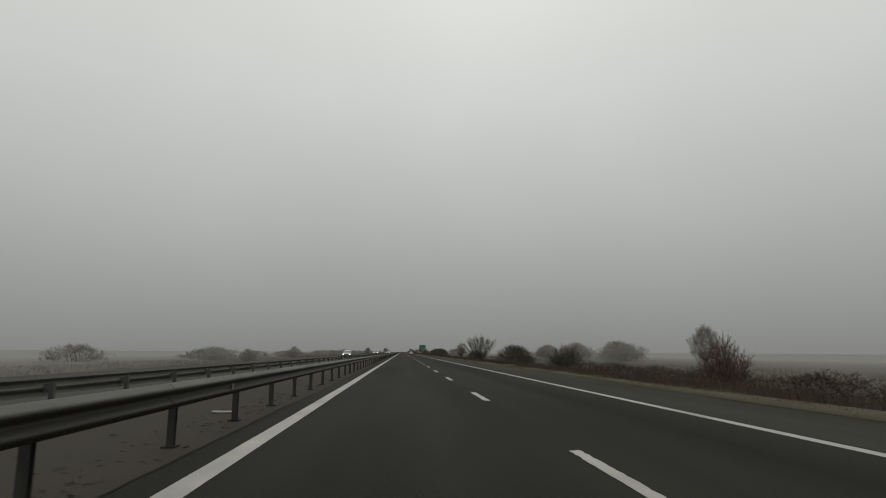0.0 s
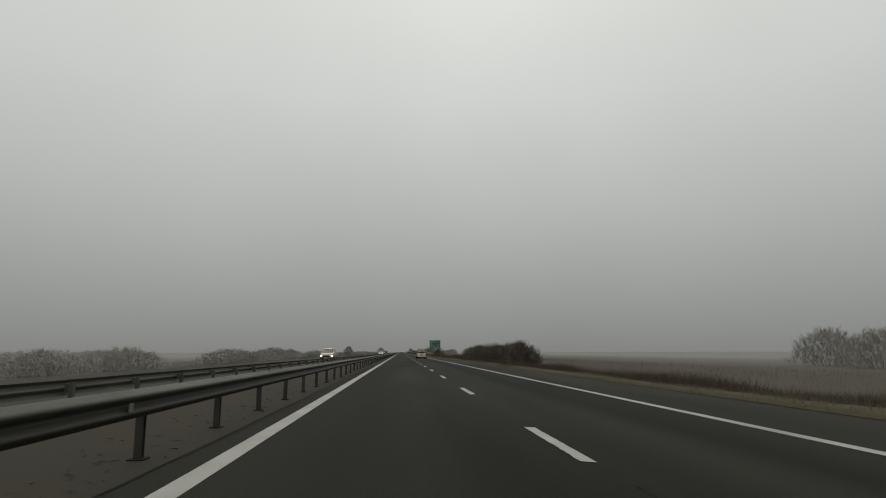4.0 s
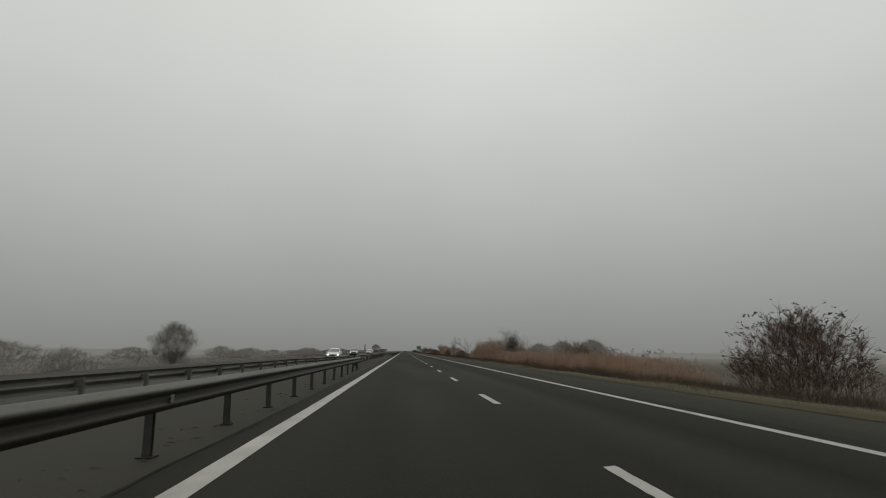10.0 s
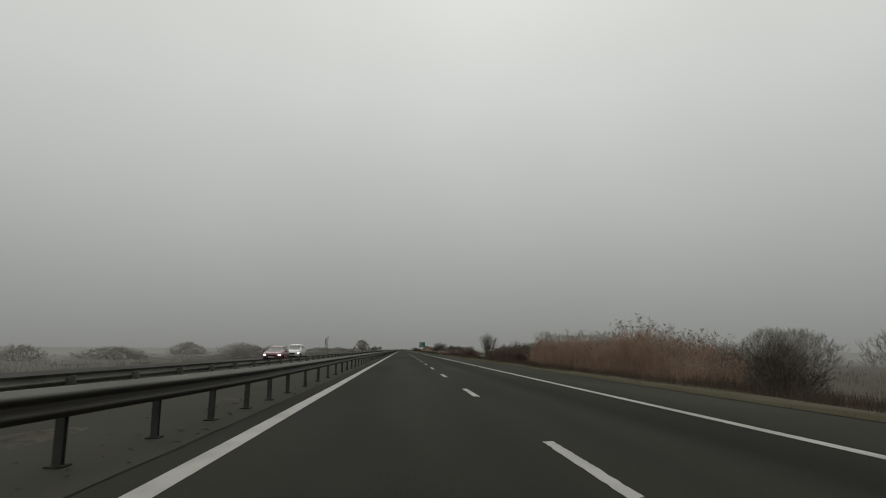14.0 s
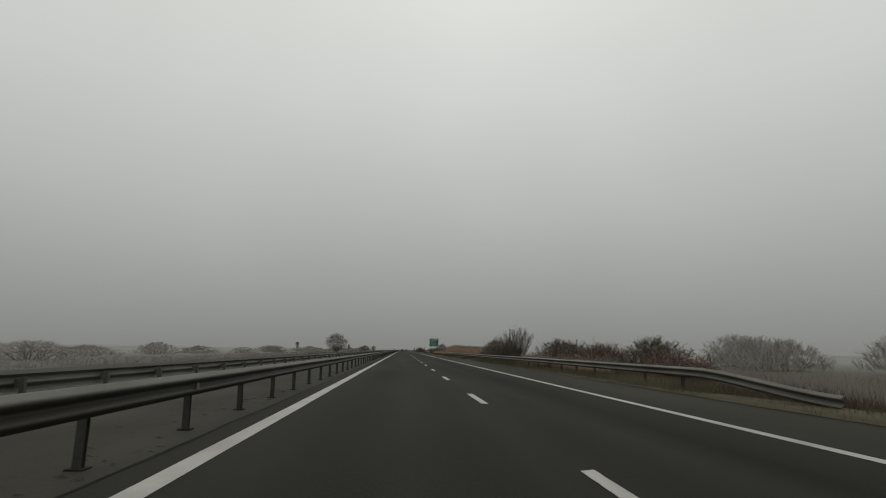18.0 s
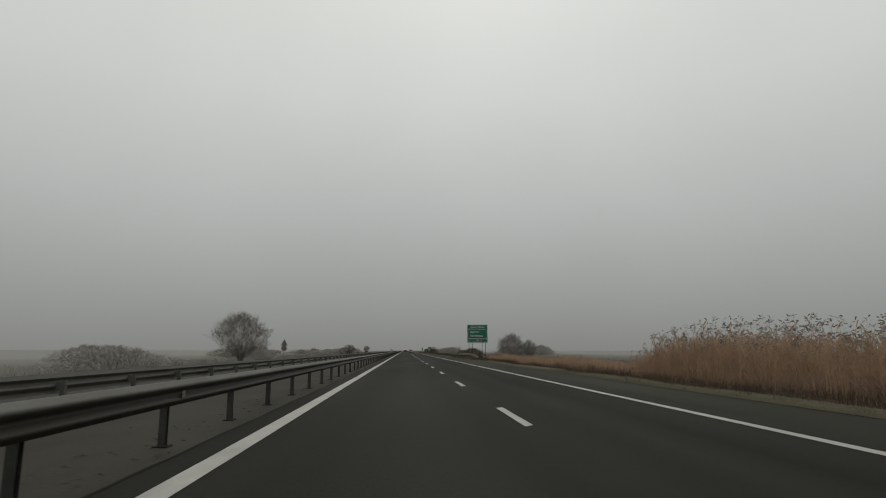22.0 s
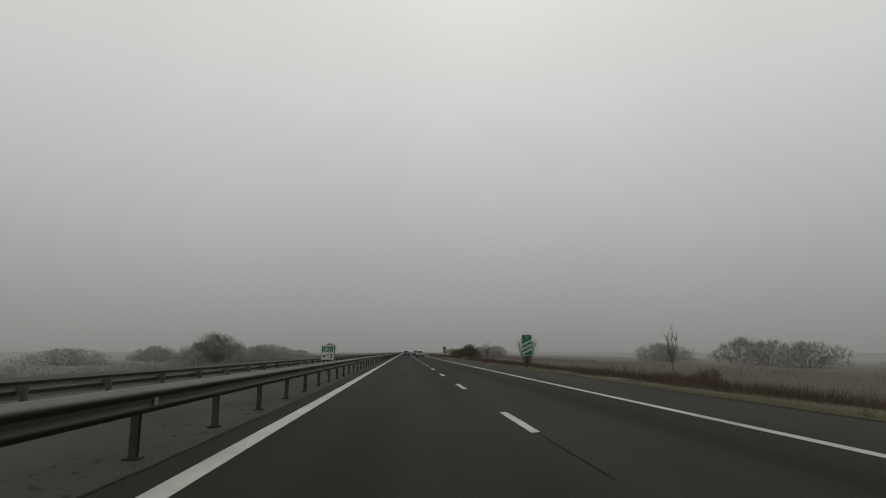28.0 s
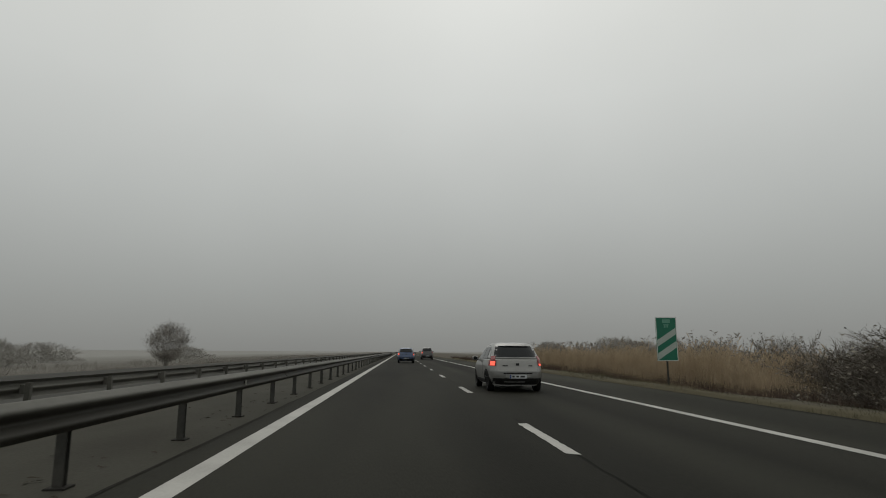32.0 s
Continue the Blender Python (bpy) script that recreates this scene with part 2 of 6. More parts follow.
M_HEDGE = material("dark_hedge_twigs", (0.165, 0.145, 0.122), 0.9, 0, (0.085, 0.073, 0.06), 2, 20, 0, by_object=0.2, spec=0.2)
# distant thickets: twigs paled, the haze put into their colour
M_HAZE_THICKET = material("haze_thicket_twigs", (0.36, 0.346, 0.318), 0.9, 0, (0.27, 0.258, 0.236), 0.5, 20, 0, by_object=0.12, spec=0.1)
M_REDTWIG = material("red_brown_twigs", (0.19, 0.13, 0.105), 0.9, 0, (0.10, 0.066, 0.052), 2, 20, 0, by_object=0.15, spec=0.2)
M_BRAMBLE = material("bramble_twigs", (0.125, 0.096, 0.072), 0.9, 0, (0.06, 0.046, 0.034), 1.5, 12, 0, by_object=0.15, spec=0.2)
M_LEAF = material("withered_leaves", (0.19, 0.172, 0.135), 0.85, 0, (0.10, 0.092, 0.074), 2, 15, 0, by_object=0.2, spec=0.2)
M_REED = material("dry_reed", (0.46, 0.325, 0.245), 0.85, 0, (0.25, 0.172, 0.128), 1.2, 12, 0, spec=0.2)
M_TAWNY = material("tawny_reed", (0.52, 0.36, 0.245), 0.85, 0, (0.30, 0.205, 0.138), 1.2, 12, 0, spec=0.2)
M_PALEREED = material("pale_reed", (0.50, 0.40, 0.275), 0.85, 0, (0.30, 0.235, 0.158), 1.2, 12, 0, spec=0.2)
M_PLUME = material("reed_plume", (0.20, 0.178, 0.15), 0.95, 0, (0.085, 0.074, 0.06), 3, 25, 0, spec=0.1)
M_LITTER = material("leaf_litter", (0.05, 0.042, 0.03), 0.9, 0, (0.025, 0.02, 0.015), 2, 20, 0, spec=0.1)
M_GRASS = material("verge_grass", (0.20, 0.176, 0.112), 0.9, 0, (0.058, 0.058, 0.033), 0.12, 5, 0, (1, 0.8, 1), 0.35, spec=0.2)
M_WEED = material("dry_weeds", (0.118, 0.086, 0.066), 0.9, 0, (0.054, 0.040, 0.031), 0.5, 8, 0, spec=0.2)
# weeds further out, greyed in their colour to stand in for fog
M_HAZE_WEED = material("haze_field_weeds", (0.205, 0.190, 0.164), 0.9, 0, (0.122, 0.112, 0.095), 0.3, 8, 0, spec=0.2)
M_GREEN = material("green_sign_sheet", (0.008, 0.15, 0.088), 0.45, 0, (0.006, 0.12, 0.07), 1.5, 12, 0.02, contrast=0.7)
M_BLUE = material("blue_sign_sheet", (0.02, 0.045, 0.17), 0.45, 0, (0.016, 0.036, 0.14), 1.5, 12, 0.02)
M_WHITE = material("white_sign_sheet", (0.62, 0.64, 0.62), 0.45, 0, (0.5, 0.52, 0.5), 2, 15, 0.02)
M_ORANGE = material("orange_sign_sheet", (0.55, 0.2, 0.04), 0.45, 0, (0.45, 0.16, 0.03), 2, 15, 0.02)
M_REDSHEET = material("red_sign_sheet", (0.4, 0.03, 0.03), 0.45, 0, (0.3, 0.02, 0.02), 2, 15, 0.02)
M_BACK = material("sign_back_grey", (0.2, 0.2, 0.2), 0.5, 0.4, (0.13, 0.13, 0.13), 2, 20, 0.05)
M_BLACK = material("black_sign_sheet", (0.03, 0.03, 0.03), 0.5, 0, (0.02, 0.02, 0.02), 2, 20, 0.02)


# ---- mesh helpers ----
def mesh_from(name, verts, faces, mat, smooth=False):
    me = bpy.data.meshes.new(name)
    me.from_pydata([tuple(v) for v in verts], [], faces)
    me.materials.append(mat)
    if smooth:
        me.shade_smooth()
    me.update()
    return me


def part_mesh(name, me, parent=None, m=None, label=""):
    ob = new(name, me)
    if parent is not None:
        ob.parent = parent
    if m is not None:
        ob.matrix_basis = m
    return tagged(ob, label)


def part(name, bm, mat, parent=None, label="", m=None, smooth=False):
    me = bpy.data.meshes.new(name)
    bm.to_mesh(me)
    bm.free()
    me.materials.append(mat)
    if smooth:
        me.shade_smooth()
    return part_mesh(name, me, parent, m, label)


def empty(name, m, label, category, group="", kind=""):
    ob = new(name)
    ob.matrix_basis = m
    return tagged(ob, label, category, group, kind)


def box_bm(x0, x1, y0, y1, z0, z1, bevel=0.0, bm=None):
    bm = bm or bmesh.new()
    r = bmesh.ops.create_cube(bm, size=1.0)
    for v in r["verts"]:
        v.co = Vector(((x0 + x1) / 2 + v.co.x * (x1 - x0), (y0 + y1) / 2 + v.co.y * (y1 - y0), (z0 + z1) / 2 + v.co.z * (z1 - z0)))
    if bevel:
        es = list({e for v in r["verts"] for e in v.link_edges})
        bmesh.ops.bevel(bm, geom=es, offset=bevel, segments=2, affect="EDGES", profile=0.6)
    return bm


def tube_bm(points, radius, sides=8, bm=None):
    """A round bar along points."""
    bm = bm or bmesh.new()
    rings = []
    pts = [Vector(p) for p in points]
    for i, p in enumerate(pts):
        d = (pts[min(i + 1, len(pts) - 1)] - pts[max(i - 1, 0)]).normalized()
        q = d.to_track_quat("Z", "Y")
        rings.append([bm.verts.new(p + q @ Vector((math.cos(a) * radius, math.sin(a) * radius, 0))) for a in (math.tau * k / sides for k in range(sides))])
    for a, b in zip(rings, rings[1:]):
        for k in range(sides):
            bm.faces.new((a[k], a[(k + 1) % sides], b[(k + 1) % sides], b[k]))
    bm.faces.new(rings[0][::-1])
    bm.faces.new(rings[-1])
    return bm


# ---- ground, road and markings ----
Y0, Y1 = -60.0, 1320.0
LINE_L, LINE_R, DASH = -4.08, 3.65, 10.794
MEDIAN_X, SHOULDER_X = -4.66, 6.45
OPP_LINE, OPP_EDGE = -9.3, -20.0


def ground_height(x, y):
    """Verge, ditch and field on either side of the road."""
    if x > SHOULDER_X:
        d = x - SHOULDER_X
        z = 0.11 * min(1.0, d / 0.25) * (0.6 + 0.8 * noise.noise(Vector((x, y * 0.31, 3.0))) + 0.2) - 0.02 * max(0.0, 1 - d / 0.1) - 0.12 * max(0.0, min(d - 0.8, 1.2)) - 0.42 * max(0.0, min(1.0, (d - 2.0) / 3.0))
    elif x < OPP_EDGE:
        d = OPP_EDGE - x
        z = -0.03 - 0.05 * min(d, 2.0) - 0.35 * max(0.0, min(1.0, (d - 2.0) / 3.0))
    else:
        return -0.20
    if abs(x) < 200:
        z += 0.10 * noise.noise(Vector((x * 0.35, y * 0.2, 0))) * min(1.0, d / 1.5)
    return z


def build_ground():
    xs = [-2500, -900, -400, -200, -120, -80, -55, -40, -32, -28, -26, -24.5, -23, -21.5, -20.6, -20.0, -19.9, -5.0, 6.35, 6.45, 6.6, 6.75, 7.0, 7.25, 7.6, 8.2, 9.0, 10, 11, 12, 13.5, 15, 18, 22, 28, 36, 50, 75, 120, 200, 400, 900, 2500]
    ys = [-1500, -600, -200, -100] + [Y0 + 4.0 * i for i in range(int((Y1 - Y0) / 4) + 1)] + [1400, 1600, 2000, 3000, 4500]
    verts = [(x, y, ground_height(x, y)) for y in ys for x in xs]
    n = len(xs)
    faces = [(j * n + i, j * n + i + 1, (j + 1) * n + i + 1, (j + 1) * n + i) for j in range(len(ys) - 1) for i in range(n - 1)]
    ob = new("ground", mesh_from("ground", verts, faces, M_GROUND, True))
    return tagged(ob, "winter field and verge beside the motorway, paled outward as haze", "ground", kind="structure")


def slab(name, x0, x1, z, mat, label, category, crown=0.0, y0=-1500.0, y1=4500.0, kind="structure"):
    """A long paved strip with thickness."""
    ys = [y0] + [Y0 + 20.0 * i for i in range(int((Y1 - Y0) / 20) + 1) if y0 < Y0 + 20.0 * i < y1] + [y1]
    verts, faces = [], []
    for y in ys:
        verts += [(x0, y, z - 0.3), (x0, y, z), (x1, y, z), (x1, y, z - 0.3)]
    for j in range(len(ys) - 1):
        a = 4 * j
        for k in range(3):
            faces.append((a + k, a + 4 + k, a + 5 + k, a + k + 1))
    ob = new(name, mesh_from(name, verts, faces, mat))
    return tagged(ob, label, category, kind=kind)


def ribbon(name, x, width, z, mat, parent, y0, y1, ragged=0.0, step=1.0, label=""):
    """A thin strip that lies on the road, with an uneven edge."""
    rnd = random.Random(int(x * 100) + int(y0))
    n = max(2, int((y1 - y0) / step))
    verts, faces = [], []
    wander = 0.0
    for i in range(n + 1):
        y = y0 + (y1 - y0) * i / n
        wander = wander * 0.9 + rnd.uniform(-ragged, ragged)
        a, b = x + wander - width / 2 + rnd.uniform(-ragged, ragged) * 0.4, x + wander + width / 2 + rnd.uniform(-ragged, ragged) * 0.4
        verts += [(a, y, z), (b, y, z)]
    faces = [(2 * i, 2 * i + 1, 2 * i + 3, 2 * i + 2) for i in range(n)]
    return part_mesh(name, mesh_from(name, verts, faces, mat), parent, label=label)


ground = build_ground()
road = slab("road", MEDIAN_X, SHOULDER_X, 0.0, M_ASPHALT, "dark worn asphalt motorway carriageway with two lanes and a hard shoulder", "road")
median = slab("pavement_median", OPP_LINE + 0.5, MEDIAN_X - 0.006, -0.004, M_MEDIAN, "grey-brown paved central reservation strip between the guard rails", "median")
slab("road_opposite", OPP_EDGE, OPP_LINE + 0.494, 0.0, M_HAZE_ROAD, "asphalt carriageway for the oncoming traffic", "road")
marks = empty("trim_road_markings", Matrix(), "worn white lane lines painted on the asphalt", "road marking", kind="structure")
ribbon("edge_line", LINE_L, 0.27, 0.005, M_PAINT, marks, -200, 1900, 0.003, 0.8)
ribbon("edge_line", LINE_R, 0.21, 0.005, M_PAINT, marks, -200, 1900, 0.003, 0.8)
ribbon("edge_line", OPP_LINE, 0.25, 0.005, M_PAINT, marks, -200, 1900, 0.003, 2.0)
ribbon("edge_line", -16.8, 0.2, 0.005, M_PAINT, marks, -200, 1900, 0.003, 2.0)
ribbon("tar_joint", MEDIAN_X + 0.02, 0.035, 0.006, M_SEAMSOFT, marks, -100, 1500, 0.02, 0.5, "dark tar joint along the road edge")

ribbon("dark_edge", SHOULDER_X - 0.03, 0.09, 0.006, M_SEAMSOFT, marks, -60, 1300, 0.022, 0.6, "dark ragged strip along the edge of the asphalt")


def dash_mesh(seed):
    """A painted dash with chipped edges and unevenly worn ends."""
    rnd = random.Random(seed)
    n, L, w = 30, 3.1, 0.17
    verts, faces = [], []
    skew = [rnd.uniform(-0.09, 0.09), rnd.uniform(-0.05, 0.05)]
    for i in range(n + 1):
        y = -L + L * i / n
        e = 0.008 if rnd.random() < 0.8 else 0.02
        d = skew[0] * max(0, 1 - i / 2) + skew[1] * max(0, 1 - (n - i) / 2)
        verts += [(-w / 2 + rnd.uniform(-0.3, 1) * e, y - d, 0.005), (w / 2 - rnd.uniform(-0.3, 1) * e, y + d, 0.005)]
    faces = [(2 * i, 2 * i + 1, 2 * i + 3, 2 * i + 2) for i in range(n)]
    return mesh_from("lane_dash", verts, faces, M_PAINT)


DASH_MESHES = [dash_mesh(i) for i in range(5)]
for k in range(-3, 118):
    part_mesh("lane_dash", DASH_MESHES[k * 3 % 5], marks, pose(0, k * DASH, 0))
    if k % 2 == 0:
        part_mesh("lane_dash", DASH_MESHES[k % 5], marks, pose(-13.2, k * DASH * 1.0 + 3, 0))
# start, end, width of the open stretches of the joint between the lanes
for a, b, w in ((4, 14, 0.012), (60, 69, 0.012), (128, 136, 0.014), (204, 216, 0.014), (236, 247.5, 0.036), (247.5, 253, 0.02), (272, 282, 0.013), (330, 338, 0.012), (379, 390, 0.022), (447, 453, 0.018),
                (540, 548, 0.012), (640, 646, 0.014), (706.5, 711, 0.022), (766, 770, 0.024), (838, 845, 0.012), (911, 918, 0.02), (970, 976, 0.012), (1026, 1037, 0.03), (1050, 1062, 0.02)):
    ribbon("road_crack", 0.03, w, 0.0045, M_SEAM, marks, a, b, 0.014, 0.3, "dark crack along the lane joint")

for x, a, b in ((3.93, 340, 362), (4.12, 345, 356), (4.4, 743, 755)):
    ribbon("road_crack", x, 0.02, 0.0045, M_SEAM, marks, a, b, 0.016, 0.3, "dark crack beside the edge line")


# ---- guard rails ----
def w_profile():
    """The beam's cross-section, its waves towards +x, as (x, z)."""
    half = [(0.0, 0.155), (0.008, 0.152), (0.014, 0.147), (0.062, 0.112), (0.072, 0.104), (0.079, 0.094), (0.081, 0.085), (0.079, 0.076), (0.073, 0.067), (0.064, 0.059),
            (0.016, 0.024), (0.009, 0.017), (0.004, 0.008), (0.002, 0.0)]
    pts = [(x, -z) for x, z in half[:-1]] + half[::-1]
    return pts


def beam_mesh(path, name="beam", tall=1.0, mat=None):
    """A corrugated beam along (x, y, z) points, facing +x, 6 mm thick, its front and back skins joined by narrow lips."""
    front = w_profile()
    skins = [front, [(x - 0.006, z) for x, z in reversed(front)], [front[-1], (front[-1][0] - 0.006, front[-1][1])], [(front[0][0] - 0.006, front[0][1]), front[0]]]
    verts, faces = [], []
    for skin in skins:
        base, n = len(verts), len(skin)
        for x, y, z in path:
            verts += [(x + a, y, z + c * tall) for a, c in skin]
        for j in range(len(path) - 1):
            for k in range(n - 1):
                q = base + j * n + k
                faces.append((q, q + n, q + n + 1, q + 1))
    ring = skins[0] + skins[1]
    for (x, y, z), flip in ((path[0], False), (path[-1], True)):
        base = len(verts)
        verts += [(x + a, y, z + c * tall) for a, c in ring]
        face = tuple(range(base, base + len(ring)))
        faces.append(face[::-1] if flip else face)
    return mesh_from(name, verts, faces, mat or M_STEEL, True)


def mesh_of(name, bm, mat):
    me = bpy.data.meshes.new(name)
    bm.to_mesh(me)
    bm.free()
    me.materials.append(mat)
    return me


def post_mesh(top, spacer=True, mat=None):
    """A folded channel post, with its spacer block where that is not a piece of its own."""
    bm = bmesh.new()
    box_bm(-0.045, 0.045, -0.04, -0.033, -0.02, top, 0, bm)
    box_bm(-0.045, -0.038, -0.0335, 0.033, -0.02, top, 0, bm)
    box_bm(-0.045, 0.045, 0.033, 0.04, -0.02, top, 0, bm)
    if spacer:
        box_bm(0.045, 0.125, -0.045, 0.045, top - 0.19, top - 0.03, 0.006, bm)
    return mesh_of("post", bm, mat or M_POST)


POST = post_mesh(0.72, False)
POST_FAR = post_mesh(0.63, mat=M_STEEL)
POST_BURIED = post_mesh(0.72)
FOOT_PLATE = mesh_of("foot_plate", box_bm(-0.09, 0.09, -0.10, 0.10, -0.01, 0.014, 0.004), M_FOOT)
SPACER = mesh_of("spacer", box_bm(0.045, 0.125, -0.045, 0.045, 0.53, 0.69, 0.006), M_POST)
BEAM_12 = beam_mesh([(0, 0, 0), (0, 12.04, 0)])
BEAM_DARKLOW = beam_mesh([(0, 0, 0), (0, 12.04, 0)], mat=M_DARKLOW)
RAIL_NEAR, RAIL_FAR, RAIL_MID = -5.06, -8.55, -6.72


def ease(t):
    t = max(0.0, min(1.0, t))
    return t * t * (3 - 2 * t)


def bulge(y):
    """0 along the road, 1 where both rails close up at the emergency crossing."""
    return ease((y - 375) / 22) * ease((492 - y) / 26)


def guard_rail(x, mid, posts, y0, y1, side, label, beam_z=0.66, post=None, group="guard rails", tall=1.0):
    """Beam on posts along the road, drawn in to mid at the crossing. side +1: the beam faces +x."""
    thing = empty("guard_rail", Matrix.Translation((x, y0, 0)), label, "guard rail", group)
    turn = 0 if side > 0 else 180
    rnd = random.Random(int(y0) + int(x * 10))

    def off(y):
        return (mid - x) * bulge(y) if mid is not None else 0.0

    for y in posts:
        if y0 - 0.2 <= y <= y1 + 0.2:
            upright = part_mesh("post", post or POST, thing, pose(off(y), y - y0, 0, rnd.uniform(-1, 1), rnd.uniform(-1, 1), turn + rnd.uniform(-2, 2)))
            if post is None:
                part_mesh("foot_plate", FOOT_PLATE, upright)
                part_mesh("spacer", SPACER, upright)
    y, k = y0 - 0.5, 0
    while y < y1 + 0.4:
        bent = mid is not None and 364 < y < 500
        L = min(4.0 if bent else 12.0, y1 + 0.5 - y)
        dz, dx = beam_z + rnd.uniform(-0.002, 0.002), side * (0.128 + 0.004 * (k % 2))
        if bent:
            pts = [(off(y + L * i / 4) + dx, y - y0 + L * i / 4, dz) for i in range(5)]
            me = beam_mesh(pts, mat=M_DARKLOW) if side > 0 else beam_mesh([(-a, -b, c) for a, b, c in reversed(pts)])
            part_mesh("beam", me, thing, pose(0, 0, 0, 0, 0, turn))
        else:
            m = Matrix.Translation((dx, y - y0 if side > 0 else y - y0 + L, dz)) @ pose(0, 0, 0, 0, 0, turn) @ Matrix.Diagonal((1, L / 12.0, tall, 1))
            part_mesh("beam", BEAM_DARKLOW if side > 0 else BEAM_12, thing, m)
        y += L
        k += 1
    return thing


def spaced(knots, step):
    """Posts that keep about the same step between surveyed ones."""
    out = []
    for a, b in zip(knots, knots[1:]):
        n = max(1, round((b - a) / step))
        out += [a + (b - a) * i / n for i in range(n)]
    return out + [knots[-1]]


NEAR_A = spaced([-11.6, 0.48, 35.87, 70.06, 103.69, 120.14, 190.8, 207.65, 241.68, 275.24, 312.3, 346.06, 379.6], 3.0)
NEAR_B = spaced([494.6, 570.02, 583.33, 615.3, 647.87, 677.44, 707.06, 739.88, 769.4, 798.0, 825.33, 839.61, 912.42, 942.09, 972.27, 1001.74, 1031.55, 1064.0, 1240.0], 3.0)
CROSSING = spaced([382.1, 392.1], 2.0) + spaced([393.1, 404.2], 1.0) + spaced([407.3, 410.2, 436.0, 449.9, 460.9], 2.85) + spaced([461.25, 470.7], 0.95) + spaced([474.0, 492.3], 2.05)
FAR_POSTS = [1.1 + 3.02 * i for i in range(-4, 410)]
STEEL_LABEL = "weathered galvanised steel guard rail on posts along the central reservation"
FAR_LABEL = "grey steel guard rail seen from behind, its posts foremost"
guard_rail(RAIL_NEAR, RAIL_MID, NEAR_A, -11.6, 380.5, 1, STEEL_LABEL)
guard_rail(RAIL_NEAR, RAIL_MID, CROSSING, 381.0, 493.1, 1, "steel guard rail that swings in to close the emergency crossing")
guard_rail(RAIL_NEAR, RAIL_MID, NEAR_B, 493.6, 1240, 1, STEEL_LABEL)
guard_rail(RAIL_FAR, RAIL_MID - 0.3, [y for y in FAR_POSTS if y < 390], -11.0, 395, -1, FAR_LABEL, 0.52, POST_FAR)
guard_rail(RAIL_FAR, RAIL_MID - 0.3, [], 395, 474, -1, "beam of the oncoming carriageway at the emergency crossing", 0.62)
guard_rail(RAIL_FAR, RAIL_MID - 0.3, [y for y in FAR_POSTS if y > 476], 474, 1240, -1, FAR_LABEL, 0.52, POST_FAR)
SHOULDER_RAIL = 7.08
ramp_end = guard_rail(SHOULDER_RAIL, None, spaced([628.0, 728.6], 3.0), 627.5, 728.8, -1, "steel guard rail beside the hard shoulder, posts sunk in grass", 0.635, POST_BURIED, "roadside guard rails", 1.0)
part_mesh("ramped_beam", beam_mesh([(-a, -b, c) for a, b, c in reversed([(0.10 - 0.232 * ease(i / 12), -6.5 + 0.501 * i, 0.22 + 0.415 * ease((i + 1) / 13)) for i in range(13)])], tall=1.0), ramp_end, pose(0, 0, 0, 0, 0, 180), "beam end sloping down into the verge")
short_rail = guard_rail(SHOULDER_RAIL, None, spaced([814.2, 829.9], 2.5), 813.5, 830.1, -1, "short steel guard rail in front of the exit sign", 0.635, POST_BURIED, "roadside guard rails", 1.0)
part_mesh("ramped_beam", beam_mesh([(-a, -b, c) for a, b, c in reversed([(0.08 - 0.212 * ease(i / 8), -6.7 + 0.776 * i, 0.30 + 0.335 * ease((i + 1) / 9)) for i in range(9)])], tall=1.0), short_rail, pose(0, 0, 0, 0, 0, 180), "beam end sloping down into the verge")

M_REFLECT = material("reflector_sheet", (0.17, 0.165, 0.135), 0.4, 0, (0.10, 0.097, 0.08), 8, 40, 0)
for y in (2.4, 35.65, 68.0, 103.7, 137.0, 171.0, 204.7, 241.7, 275.3, 312.3, 346.1, 512.0, 541.0, 572.8, 586.2, 618.0, 650.8, 683.0, 710.1, 739.9, 769.3, 803.7, 822.2, 845.6, 878.0, 912.4, 942.1, 975.2, 1004.8, 1037.0, 1070.0):
    marker = empty("rail_reflector", pose(-4.846, y, 0.64), "small pale reflector bolted on the guard rail beam", "reflector", "rail reflectors")
    part("plate", box_bm(-0.004, 0.004, -0.05, 0.05, -0.045, 0.045, 0.002), M_REFLECT, marker)
    part("bracket", box_bm(-0.035, -0.0045, -0.012, 0.012, -0.02, 0.02), M_POST, marker)


